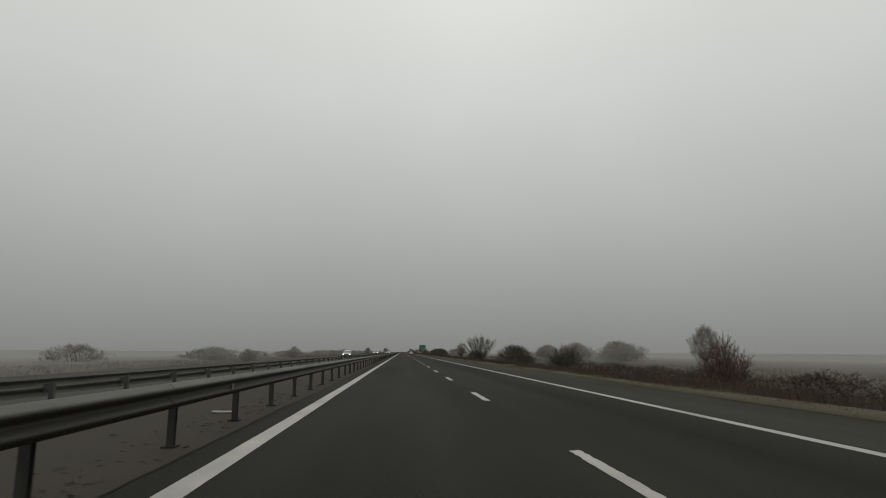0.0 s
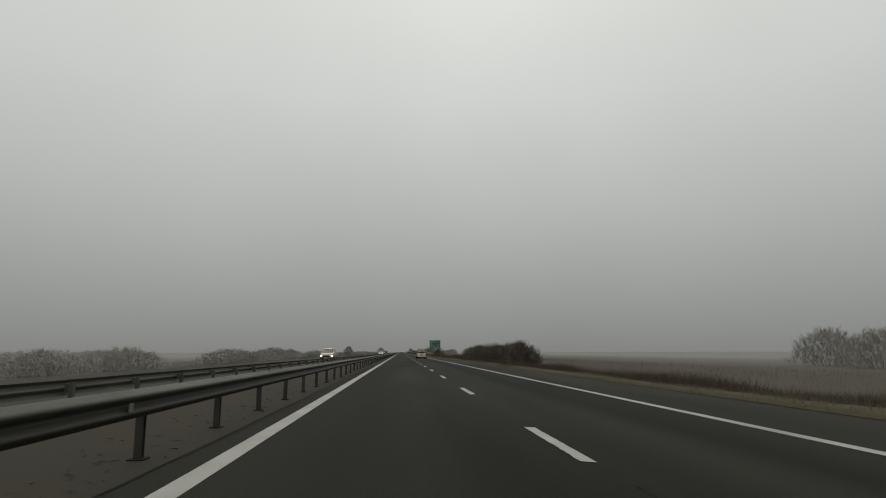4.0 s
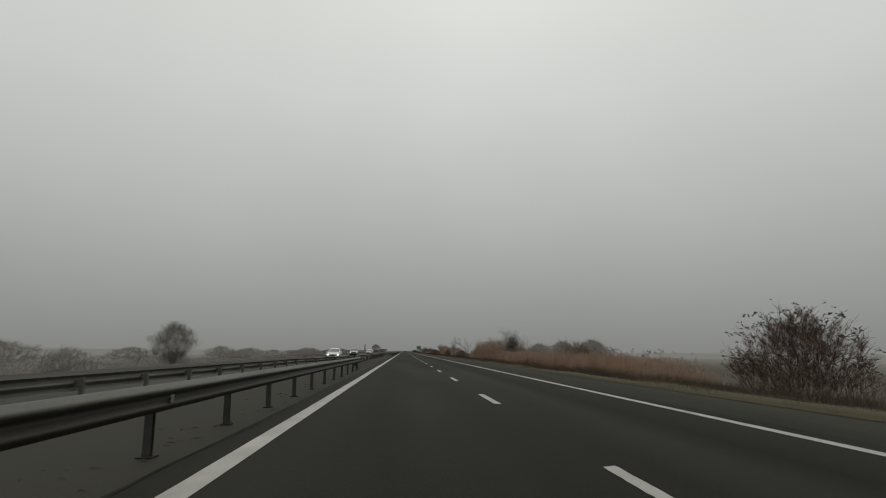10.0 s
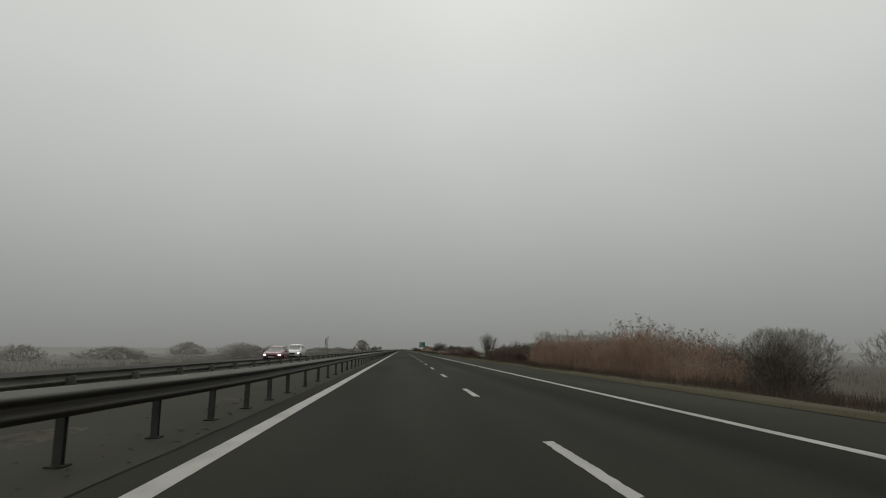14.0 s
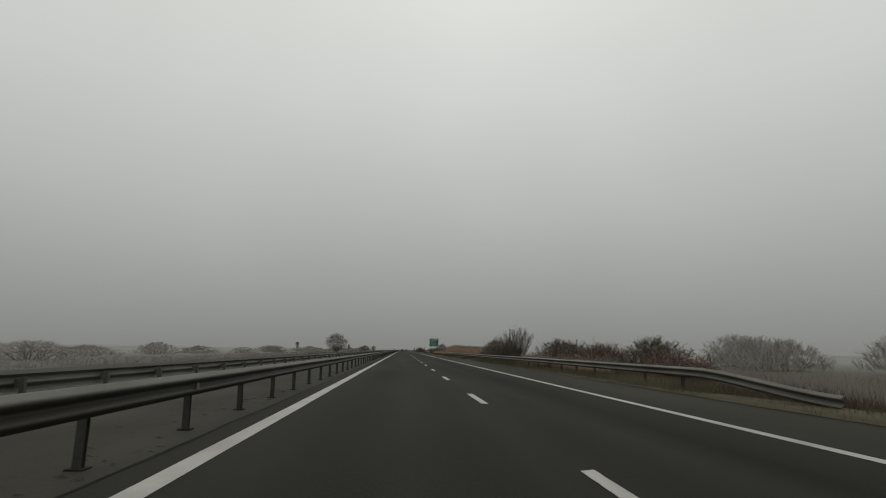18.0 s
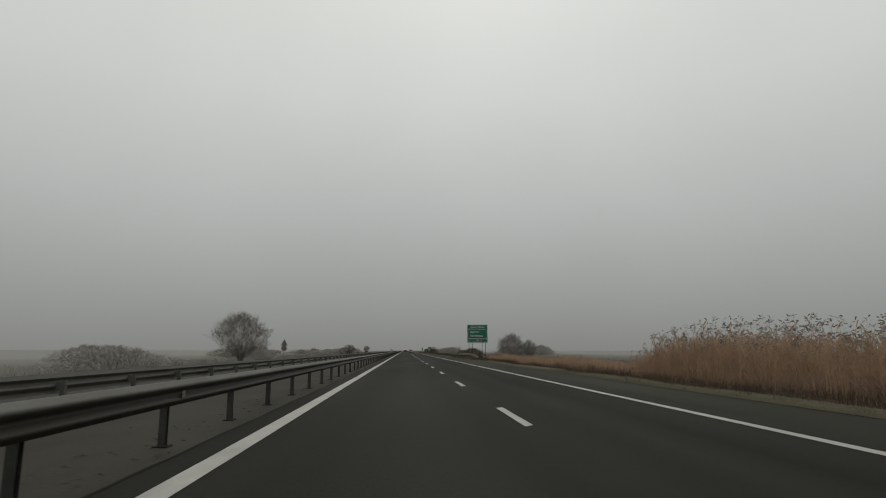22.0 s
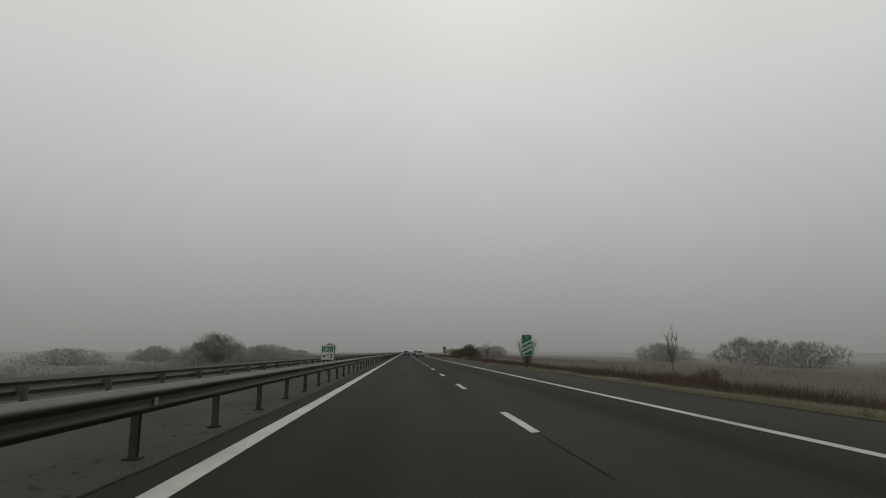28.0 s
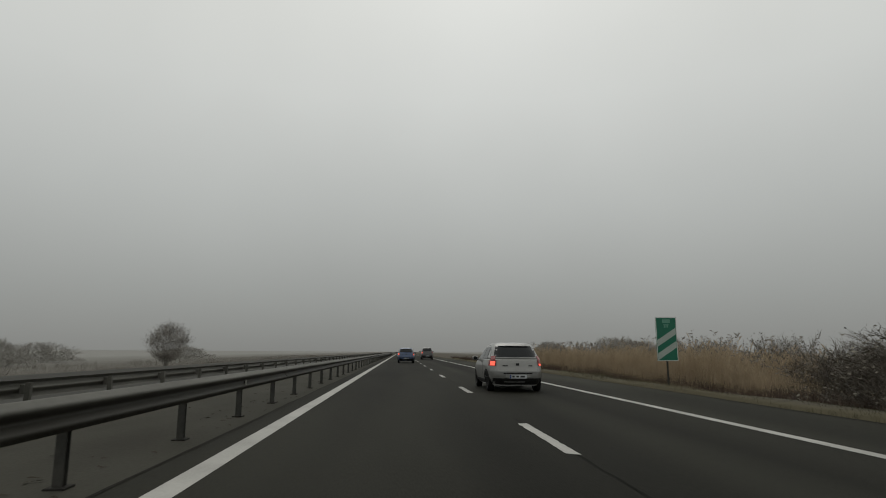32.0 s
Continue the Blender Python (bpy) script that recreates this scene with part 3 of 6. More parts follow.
# ---- plants ----
class Twigs:
    """Collects tapered branches and small leaf blades into plain vertex and face lists."""

    def __init__(self, seed):
        self.v, self.f, self.r = [], [], random.Random(seed)

    def branch(self, p, d, length, r0, r1, segs=3, sides=3, bend=0.25, lift=0.0):
        pts, p, d = [Vector(p)], Vector(p), Vector(d).normalized()
        for _ in range(segs):
            d = (d + Vector((self.r.uniform(-bend, bend), self.r.uniform(-bend, bend), self.r.uniform(-bend, bend) + lift))).normalized()
            p = p + d * (length / segs)
            pts.append(p.copy())
        base = len(self.v)
        for i, q in enumerate(pts):
            t = (pts[min(i + 1, segs)] - pts[max(i - 1, 0)]).normalized()
            u = t.cross(Vector((0.3, 0.2, 1) if abs(t.z) < 0.9 else (1, 0, 0))).normalized()
            w = t.cross(u)
            rad = r0 + (r1 - r0) * i / segs
            for k in range(sides):
                a = math.tau * k / sides
                self.v.append(q + u * math.cos(a) * rad + w * math.sin(a) * rad)
        for i in range(segs):
            for k in range(sides):
                a, b = base + i * sides + k, base + i * sides + (k + 1) % sides
                self.f.append((a, b, b + sides, a + sides))
        return pts, d

    def leaf(self, p, size):
        a = Vector((self.r.uniform(-1, 1), self.r.uniform(-1, 1), self.r.uniform(-1, 1))).normalized()
        b = a.orthogonal().normalized()
        b.rotate(Matrix.Rotation(self.r.uniform(0, 6.28), 3, a))
        n = len(self.v)
        self.v += [p, p + a * size * 0.5 + b * size * 0.3, p + a * size, p + a * size * 0.5 - b * size * 0.3]
        self.f.append((n, n + 1, n + 2, n + 3))

    def sprig(self, p, d, length, w):
        """A fine side twig as two narrow blades."""
        d = Vector(d).normalized()
        o = d.orthogonal().normalized()
        o.rotate(Matrix.Rotation(self.r.uniform(0, 6.28), 3, d))
        mid = p + d * length * 0.55
        tip = p + (d + Vector((self.r.uniform(-0.4, 0.4), self.r.uniform(-0.4, 0.4), self.r.uniform(-0.1, 0.5)))).normalized() * length
        n = len(self.v)
        self.v += [p - o * w, p + o * w, mid + o * w * 0.8, mid - o * w * 0.8, tip]
        self.f += [(n, n + 1, n + 2, n + 3), (n + 3, n + 2, n + 4)]
        return tip

    def root(self, rings, sides):
        """Joins the feet of all stems in one root collar."""
        n = len(self.v)
        self.v.append(Vector((0, 0, -0.25)))
        for b in rings:
            self.f += [(n, b + k, b + (k + 1) % sides) for k in range(sides)]

    def mesh(self, name, mat):
        return mesh_from(name, self.v, self.f, mat)


def shrub_meshes(seed, height, spread, stems=11, leaves=0.5, twig_mat=None, wide=False, fine=1.0, leaf_size=0.065, base=0.25, hair=0.0045, fill=620):
    """A many-stemmed bush: limbs from the ground, side branches, fine twigs and withered leaves."""
    limbs, twigs, leaf = Twigs(seed), Twigs(seed + 1), Twigs(seed + 2)
    r = random.Random(seed + 3)
    feet = []
    for s in range(stems):
        feet.append(len(limbs.v))
        a = math.tau * (s + r.random() * 0.8) / stems
        lean = r.uniform(0.1, 0.9) * (1.35 if wide else 1.0)
        d = (math.cos(a) * lean * spread / height * 1.4, math.sin(a) * lean * spread / height * 1.4, 1.0)
        L = height * r.uniform(0.5, 0.86)
        pts, dd = limbs.branch((math.cos(a) * base * r.uniform(0.3, 1.0), math.sin(a) * base * r.uniform(0.3, 1.0), -0.1), d, L, 0.022 + 0.004 * height, 0.006, 4, 4, 0.16, 0.05)
        for i in range(1, len(pts)):
            for _ in range(int(5 * fine)):
                q = pts[i - 1].lerp(pts[i], r.random())
                bd = Vector((r.uniform(-1, 1), r.uniform(-1, 1), r.uniform(-0.1, 1.1)))
                p2, d2 = twigs.branch(q, bd, height * r.uniform(0.14, 0.30), 0.008, 0.004, 2, 3, 0.3, 0.08)
                for _ in range(int(8 * fine)):
                    q2 = p2[0].lerp(p2[1], r.random()) if r.random() < 0.4 else p2[1].lerp(p2[2], r.random())
                    tip = twigs.sprig(q2, d2 + Vector((r.uniform(-1, 1), r.uniform(-1, 1), r.uniform(-0.5, 1))), height * r.uniform(0.07, 0.17), hair)
                    if r.random() < leaves:
                        leaf.leaf(tip, r.uniform(0.6, 1.3) * leaf_size)
    for _ in range(fill):
        a, q, u = r.uniform(0, math.tau), r.random() ** 0.5, r.random() ** 1.2
        lump = 0.8 + 0.5 * noise.noise(Vector((math.cos(a) * 1.8, math.sin(a) * 1.8, u * 2 + seed)))
        p = Vector((math.cos(a) * spread * 0.62 * q * lump, math.sin(a) * spread * 0.62 * q * lump, height * 0.72 * u * (1.05 - 0.55 * q * q)))
        pts, dd = twigs.branch(p, (p.x / spread + r.uniform(-0.4, 0.4), p.y / spread + r.uniform(-0.4, 0.4), r.uniform(0.2, 1.0)), height * r.uniform(0.1, 0.2), 0.008, 0.004, 1, 3, 0.3)
        for _ in range(8):
            tip = twigs.sprig(pts[0].lerp(pts[1], r.random()), dd + Vector((r.uniform(-1, 1), r.uniform(-1, 1), r.uniform(-0.5, 0.9))), height * r.uniform(0.06, 0.13), hair * 1.2)
            if r.random() < leaves * 0.25:
                leaf.leaf(tip, r.uniform(0.5, 1.0) * leaf_size)
    limbs.root(feet, 4)
    return limbs.mesh("trunk", M_BARK), twigs.mesh("crown", twig_mat or M_TWIG), (leaf.mesh("foliage", M_LEAF) if leaf.f else None)


def dome_meshes(seed, height, width, clumps=520, foot=0.0, mat=None, hair=0.011, leaves=0.1, sprigs=13):
    """A dense rounded thicket or crown: many rising limbs that carry sprays of fine twigs down to the ground, with an uneven outline."""
    limbs, twigs, leaf = Twigs(seed), Twigs(seed + 1), Twigs(seed + 2)
    r = random.Random(seed + 3)
    feet = []
    for s in range(16):
        a = math.tau * (s + r.random()) / 16
        k = r.uniform(0.1, 0.9)
        feet.append(len(limbs.v))
        reach = Vector((math.cos(a) * width * 0.22 * k, math.sin(a) * width * 0.22 * k, height * (0.62 - 0.3 * k)))
        at = 0.15 if foot > 0 else width * 0.2 * k
        limbs.branch((math.cos(a) * at, math.sin(a) * at, -0.1), reach + Vector((0, 0, foot)), reach.length + foot * 0.5, (0.03 if foot > 0 else 0.012) + 0.004 * height, 0.008, 4, 4, 0.14, 0.06)
    limbs.root(feet, 4)
    for _ in range(clumps):
        a, u = r.uniform(0, math.tau), r.random()
        q = r.random() ** 0.4
        lump = 0.84 + 0.42 * noise.noise(Vector((math.cos(a) * 1.9, math.sin(a) * 1.9, u * 2.2 + seed)))
        top = 0.86 + 0.5 * noise.noise(Vector((math.cos(a) * q * 2.3, math.sin(a) * q * 2.3, seed + 9.0)))
        if foot > 0:
            rad = math.sqrt(max(0.0, 1 - (2 * u - 1) ** 2))
            z = foot + (height - foot) * u * (0.86 if u > 0.5 else 1.0) * min(1.0, lump + 0.15)
        else:
            rad = math.sqrt(max(0.0, 1 - u ** 2.6))
            z = (height * 0.86) * u * min(1.0, top)
        p = Vector((math.cos(a) * rad * width * 0.5 * q * lump, math.sin(a) * rad * width * 0.5 * q * lump, z))
        d = Vector((p.x / width, p.y / width, 0.5 + r.uniform(-0.2, 0.5))) + Vector((r.uniform(-0.5, 0.5), r.uniform(-0.5, 0.5), 0))
        pts, dd = twigs.branch(p, d, height * r.uniform(0.10, 0.2), 0.006, 0.003, 1, 3, 0.35, 0.1)
        for _ in range(sprigs):
            q2 = pts[0].lerp(pts[1], r.random())
            tip = twigs.sprig(q2, dd + Vector((r.uniform(-1.1, 1.1), r.uniform(-1.1, 1.1), r.uniform(-0.5, 0.9))), height * r.uniform(0.06, 0.14), hair)
            if r.random() < leaves:
                leaf.leaf(tip, r.uniform(0.05, 0.1))
    return limbs.mesh("trunk", M_BARK), twigs.mesh("crown", mat or M_TWIG), (leaf.mesh("foliage", M_LEAF) if leaf.f else None)


def tree_meshes(seed, height, crown, fan=0.5, trunk=0.3, twig_mat=None, density=1.0, limb=0.009, wide=1.0):
    """A bare tree: tapered trunk, rising limbs and twigs."""
    limbs, twigs = Twigs(seed), Twigs(seed + 1)
    r = random.Random(seed + 2)
    pts, d = limbs.branch((0, 0, -0.1), (r.uniform(-0.1, 0.1), r.uniform(-0.1, 0.1), 1), height * trunk, 0.02 * height + 0.02, 0.014 * height, 3, 7, 0.08)
    top = pts[-1]
    n = int(9 * density) + 2
    for s in range(n):
        a = math.tau * (s + r.random() * 0.7) / n
        lean = fan * r.uniform(0.3, 1.2)
        start = pts[r.randint(2, 3)] if s else top
        L = height * (1 - trunk) * r.uniform(0.6, 1.0)
        p1, d1 = limbs.branch(start, (math.cos(a) * lean, math.sin(a) * lean, 1), L, limb * height, 0.006, 5, 5, 0.16 if wide == 1.0 else 0.10, 0.04)
        for i in range(1, 6):
            for _ in range(int(5 * density)):
                q = p1[i - 1].lerp(p1[i], r.random())
                p2, d2 = twigs.branch(q, Vector((r.uniform(-wide, wide), r.uniform(-wide, wide), r.uniform(0.2, 1.3))), height * crown * r.uniform(0.08, 0.2), 0.013, 0.005, 3, 3, 0.25, 0.1)
                for _ in range(8):
                    twigs.sprig(p2[r.randint(1, 3)], d2 + Vector((r.uniform(-0.8, 0.8), r.uniform(-0.8, 0.8), r.uniform(0, 0.8))), height * crown * r.uniform(0.05, 0.12), 0.006)
    return limbs.mesh("trunk", M_BARK), twigs.mesh("crown", twig_mat or M_TWIG), None


def fan_meshes(seed, height, stems):
    """A bare bush-like tree: many slender stems that rise from one foot and spread like a fan."""
    limbs, twigs = Twigs(seed), Twigs(seed + 1)
    r = random.Random(seed + 2)
    feet = []
    for s in range(stems):
        a = math.tau * (s + r.random() * 0.8) / stems * 5
        k = r.random() ** 0.7
        feet.append(len(limbs.v))
        foot = Vector((math.cos(a) * 0.28 * k, math.sin(a) * 0.28 * k, -0.1))
        L = height * (0.98 - 0.16 * k) * r.uniform(0.86, 1.0)
        pts, d = limbs.branch(foot, (math.cos(a) * 0.56 * k, math.sin(a) * 0.56 * k, 1), L, 0.019, 0.004, 6, 4, 0.08, 0.01)
        for i in range(2, 7):
            for _ in range(2 + i // 2):
                q = pts[i - 1].lerp(pts[i], r.random())
                way = (pts[i] - pts[i - 1]).normalized() + Vector((r.uniform(-0.36, 0.36), r.uniform(-0.36, 0.36), r.uniform(0.0, 0.4)))
                p2, d2 = twigs.branch(q, way, height * r.uniform(0.07, 0.17), 0.006, 0.003, 2, 3, 0.18, 0.06)
                for _ in range(5):
                    twigs.sprig(p2[r.randint(0, 2)], d2 + Vector((r.uniform(-0.5, 0.5), r.uniform(-0.5, 0.5), r.uniform(0, 0.4))), height * r.uniform(0.03, 0.075), 0.0045)
    limbs.root(feet, 4)
    return limbs.mesh("trunk", M_HEDGE), twigs.mesh("crown", M_HEDGE), None


def leaning_meshes(seed):
    """A crooked tree whose trunk leans far over towards -x and carries a few bare limbs."""
    limbs, twigs = Twigs(seed), Twigs(seed + 1)
    r = random.Random(seed + 2)
    spine = [Vector(p) for p in ((0.05, 0, -0.15), (-0.1, 0.02, 0.6), (-0.5, 0.05, 1.25), (-1.05, 0.05, 1.85), (-1.7, 0.0, 2.4), (-2.4, -0.1, 2.85), (-2.95, -0.1, 3.05))]
    for i, (a, b) in enumerate(zip(spine, spine[1:])):
        limbs.branch(a, b - a, (b - a).length * 1.03, 0.085 - 0.012 * i, 0.075 - 0.012 * i, 1, 7, 0.0)
    starts = [(1, (0.35, 0.1, 1), 1.7), (2, (-0.25, 0.3, 1), 1.6), (2, (0.5, -0.3, 1), 1.3), (3, (0.1, -0.2, 1), 1.35), (4, (-0.1, 0.3, 1), 0.9), (4, (-0.9, -0.2, 0.25), 1.2), (5, (-0.6, 0.2, 0.7), 0.8), (1, (0.9, 0.3, 0.7), 1.5)]
    for i, way, L in starts:
        pts, d = limbs.branch(spine[i], way, L, 0.036, 0.008, 5, 5, 0.2, 0.05)
        for k in range(1, 6):
            for _ in range(3):
                p2, d2 = twigs.branch(pts[k], Vector((r.uniform(-1, 0.6), r.uniform(-0.7, 0.7), r.uniform(0.1, 1.1))), r.uniform(0.25, 0.6), 0.009, 0.004, 3, 3, 0.3, 0.05)
                for _ in range(4):
                    twigs.sprig(p2[r.randint(1, 3)], d2 + Vector((r.uniform(-0.7, 0.7), r.uniform(-0.7, 0.7), r.uniform(-0.2, 0.6))), r.uniform(0.12, 0.3), 0.005)
    return limbs.mesh("trunk", M_BARK), twigs.mesh("crown", M_TWIG), None


def plant(name, meshes, x, y, scale=(1, 1, 1), turn=0.0, label="", category="bush", group=""):
    thing = empty(name, Matrix.Translation((x, y, ground_height(x, y))) @ pose(0, 0, 0, 0, 0, turn) @ Matrix.Diagonal((*scale, 1)), label, category, group)
    names = ("trunk", "crown", "foliage")
    for n, me in zip(names, meshes):
        if me is not None:
            part_mesh(n, me, thing)
    return thing


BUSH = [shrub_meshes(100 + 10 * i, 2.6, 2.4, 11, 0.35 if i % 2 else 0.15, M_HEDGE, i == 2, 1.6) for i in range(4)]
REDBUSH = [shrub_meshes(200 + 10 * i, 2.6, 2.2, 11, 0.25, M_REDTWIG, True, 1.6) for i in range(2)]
THICKET = [dome_meshes(600 + 10 * i, 2.6, 5.4, 800, 0.0, M_HAZE_THICKET, 0.0042, 0.0, 20) for i in range(3)]
DOME = [dome_meshes(640 + 10 * i, 2.6, 3.6, 760, 0.0, M_HEDGE, 0.0045, 0.12, 18) for i in range(2)]
FAN = [fan_meshes(300 + 10 * i, 4.5, 72) for i in range(3)]
SAPLING = [tree_meshes(400 + 10 * i, 4.0, 0.9, 0.42, 0.3, density=0.6, limb=0.0075, wide=0.75) for i in range(3)]
BIGTREE = [dome_meshes(500 + 10 * i, 6.5, 7.0, 1000, 0.5, None, 0.0045, 0.0, 18) for i in range(2)]
BRAMBLE = [dome_meshes(680 + 10 * i, 2.0, 4.4, 560, 0.0, M_BRAMBLE, 0.005, 0.0, 15) for i in range(2)]
B, R, F, S, G = BUSH, REDBUSH, FAN, SAPLING, BIGTREE
prnd = random.Random(77)


def bush(kind, x, y, h, w=None, label="leafless grey-brown bush on the verge", category="bush", name="bush"):
    """A plant of that height and width; kind is a pair of mesh lists and their own height and width."""
    lists, h0, w0 = kind
    w = w or h
    plant(name, prnd.choice(lists), x, y, (w / w0, w / w0, h / h0), prnd.uniform(0, 360), label, category)


def seed_heads(seed, height, width, n):
    """Dark withered heads at the tips of a rounded bush."""
    rnd = random.Random(seed)
    v, f = [], []
    for _ in range(n):
        a, e = rnd.uniform(0, math.tau), math.asin(rnd.uniform(0.15, 1.0))
        q = rnd.uniform(0.84, 1.06)
        c = Vector((math.cos(a) * math.cos(e) * width / 2 * q, math.sin(a) * math.cos(e) * width / 2 * q, height * (0.12 + 0.88 * math.sin(e)) * q))
        for _ in range(6):
            d = Vector((rnd.gauss(0, 1), rnd.gauss(0, 1), rnd.gauss(0.5, 1))).normalized()
            u = d.orthogonal().normalized()
            p, L, w = c + d * 0.02, rnd.uniform(0.06, 0.13), rnd.uniform(0.012, 0.026)
            k = len(v)
            v += [p, p + d * L * 0.5 + u * w, p + d * L, p + d * L * 0.5 - u * w]
            f.append((k, k + 1, k + 2, k + 3))
    return mesh_from("foliage", [tuple(p) for p in v], f, M_SEEDHEAD)


M_SEEDHEAD = material("withered_seed_heads", (0.14, 0.128, 0.105), 0.9, 0, (0.07, 0.064, 0.052), 3, 20, 0, spec=0.1)
KW = ([(*DOME[0][:2], seed_heads(31, 2.6, 3.7, 230))] * 4, 2.6, 3.8)
KV = ([(*dome_meshes(660, 2.6, 3.6, 700, 0.0, M_REDTWIG, 0.0045, 0.0, 16)[:2], seed_heads(37, 2.75, 3.8, 170))] * 2, 2.6, 3.8)
KE = ([shrub_meshes(420 + 10 * i, 4.2, 1.5, 9, 0.5, M_HEDGE, False, 1.6, 0.09, 0.12, 0.005, 120) for i in range(1)], 4.0, 2.9)
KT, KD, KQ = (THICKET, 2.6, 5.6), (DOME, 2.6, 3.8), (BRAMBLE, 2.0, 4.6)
KB, KR, KF, KS, KG = (B, 2.7, 3.6), (R, 2.7, 4.0), (F, 4.4, 4.6), (S, 4.0, 2.2), (G, 6.4, 7.2)
GREY, THICK = "leafless grey-brown bush on the verge", "low thicket in the field behind the verge, greyed as haze"
SLIM, FANL, REDL = "slim bare young tree beside the verge", "bare fan-shaped tree with many rising stems", "wide reddish-brown bush with arching twigs"
HEDGE, LEFT = "dense leafless hedge bush with a few withered leaves", "thicket beyond the oncoming carriageway, greyed as haze"
# kind, across, along, height, width, label; the plants along the right-hand verge
RIGHT = [
    (KR, 12.7, 19.6, 2.9, 3.2, "crooked bush with arching twigs above the brambles"), (KB, 12.7, 47.2, 2.9, 4.0, GREY), (KG, 39.5, 73.5, 5.4, 4.4, "grey spreading tree in the misty field"), (KD, 10.5, 58.0, 2.2, 4.4, GREY),
    (KD, 10.7, 62.0, 2.3, 5.6, "broad dark leafless bush on the verge"), (KF, 10.5, 90.8, 4.3, 6.0, FANL), (KD, 10.0, 93.0, 1.9, 3.8, "low dense bush at the foot of a bare tree"),
    (KF, 10.9, 126.5, 3.7, 2.5, "narrow bare tree with rising stems beside the verge"), (KB, 10.8, 321.2, 1.25, 1.0, "short bare stump with young shoots"), (KB, 10.4, 338.3, 2.0, 3.6, GREY),
    (KV, 12.3, 360.4, 3.3, 5.4, "wide reddish-brown bush with drooping withered heads"), (KR, 13.9, 394.3, 3.4, 3.6, "arching bush that stands up behind the reeds"), (KE, 11.2, 413.0, 4.4, 3.0, "slender tree with withered leaves behind the reeds"),
    (KS, 9.8, 484.1, 4.3, 2.0, SLIM), (KB, 9.2, 495.0, 2.2, 2.0, GREY), (KB, 13.0, 500.5, 2.5, 4.0, GREY), (KB, 14.0, 506.0, 2.6, 4.0, GREY), (KF, 12.5, 579.0, 4.4, 3.8, "tall bare tree behind the verge bushes"),
    (KS, 14.0, 590.0, 3.8, 2.4, SLIM), (KS, 9.6, 603.4, 2.0, 1.8, SLIM), (KR, 10.8, 591.5, 2.6, 4.6, REDL), (KR, 12.6, 601.0, 2.0, 4.0, REDL), (KF, 9.6, 669.0, 3.7, 4.0, FANL), (KB, 13.0, 661.3, 3.2, 4.6, GREY),
    (KF, 14.0, 709.0, 4.1, 3.0, FANL), (KB, 10.2, 676.5, 3.2, 4.4, "dark bush with withered leaves behind the guard rail"), (KB, 10.6, 681.0, 3.5, 4.6, "dark bush with withered leaves behind the guard rail"), (KB, 10.1, 686.0, 3.3, 4.6, "dark bush with withered leaves behind the guard rail"), (KD, 10.6, 691.0, 2.9, 4.6, GREY), (KG, 11.1, 805.5, 3.6, 3.8, "bare rounded bush among tawny reeds"), (KR, 12.1, 820.8, 1.5, 2.8, "low reddish bush behind the short guard rail"), (KD, 11.2, 857.0, 1.9, 6.0, GREY), (KD, 12.4, 863.0, 2.1, 6.4, GREY), (KD, 13.4, 870.0, 2.2, 7.0, GREY), (KG, 20.0, 838.0, 3.4, 3.0, "grey spreading tree in the misty field"),
    (KS, 17.6, 948.5, 3.6, 1.6, SLIM), (KR, 12.0, 933.0, 1.1, 2.8, "low rusty-brown shrub on the grass"), (KR, 11.4, 935.5, 0.9, 2.4, "low rusty-brown shrub on the grass"),
    (KF, 8.9, 958.7, 2.8, 2.1, "small bare tree with many rising stems"), (KW, 10.2, 1018.6, 3.0, 5.2, "large rounded bush with dark withered seed heads"), (KS, 13.2, 1017.0, 3.8, 1.7, SLIM),
    (KD, 10.0, 1038.5, 2.3, 6.0, GREY), (KB, 12.0, 1073.0, 2.8, 2.0, GREY), (KB, 12.6, 1045.0, 2.7, 4.4, GREY), (KB, 13.6, 1050.0, 2.9, 4.4, GREY), (KB, 14.2, 1057.0, 2.8, 4.4, GREY),
]
for kind, x, y, h, w, label in RIGHT:
    tree = kind in (KF, KS, KG, KE) and "bush" not in label and "stump" not in label
    bush(kind, x, y, h, w, label, "tree" if tree else "bush", "tree" if tree else "bush")
plant("tree", leaning_meshes(440), 9.1, 441.2, label="bare tree with a crooked trunk leaning far over", category="tree")
for i in range(11):
    bush(KQ, 12.6 + 1.2 * (i % 2), 6 + 3.4 * i, 0.85 + 0.12 * (i % 3), 5.0, "low brown bramble behind the verge")
for i in range(18):
    bush(KB if i % 3 else KD, 10.7 + 1.2 * (i % 2), 194 + 2.75 * i, 2.7 + 0.35 * ((i * 7) % 3), 4.4, HEDGE)
for i in range(6):
    bush(KQ, 13 + 1.5 * (i % 2), 268 + 9 * i, 1.0, 4.6, "low brown bramble behind the verge")
for i in range(8):
    bush(KB if i % 2 else KR, 12.8 + 1.4 * (i % 2), 541 + 5.0 * i, 2.5 + 0.3 * (i % 3), 4.8, GREY)
for i in range(6):
    bush(KD if i % 2 else KR, 12.4 + 1.2 * (i % 2), 640 + 5.6 * i, 2.4 + 0.25 * (i % 3), 6.0, "leafless bush behind the roadside guard rail")
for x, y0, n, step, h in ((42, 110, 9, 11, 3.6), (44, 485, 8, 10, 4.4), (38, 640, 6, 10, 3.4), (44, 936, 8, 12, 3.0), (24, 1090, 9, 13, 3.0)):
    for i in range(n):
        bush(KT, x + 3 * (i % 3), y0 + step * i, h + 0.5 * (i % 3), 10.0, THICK)
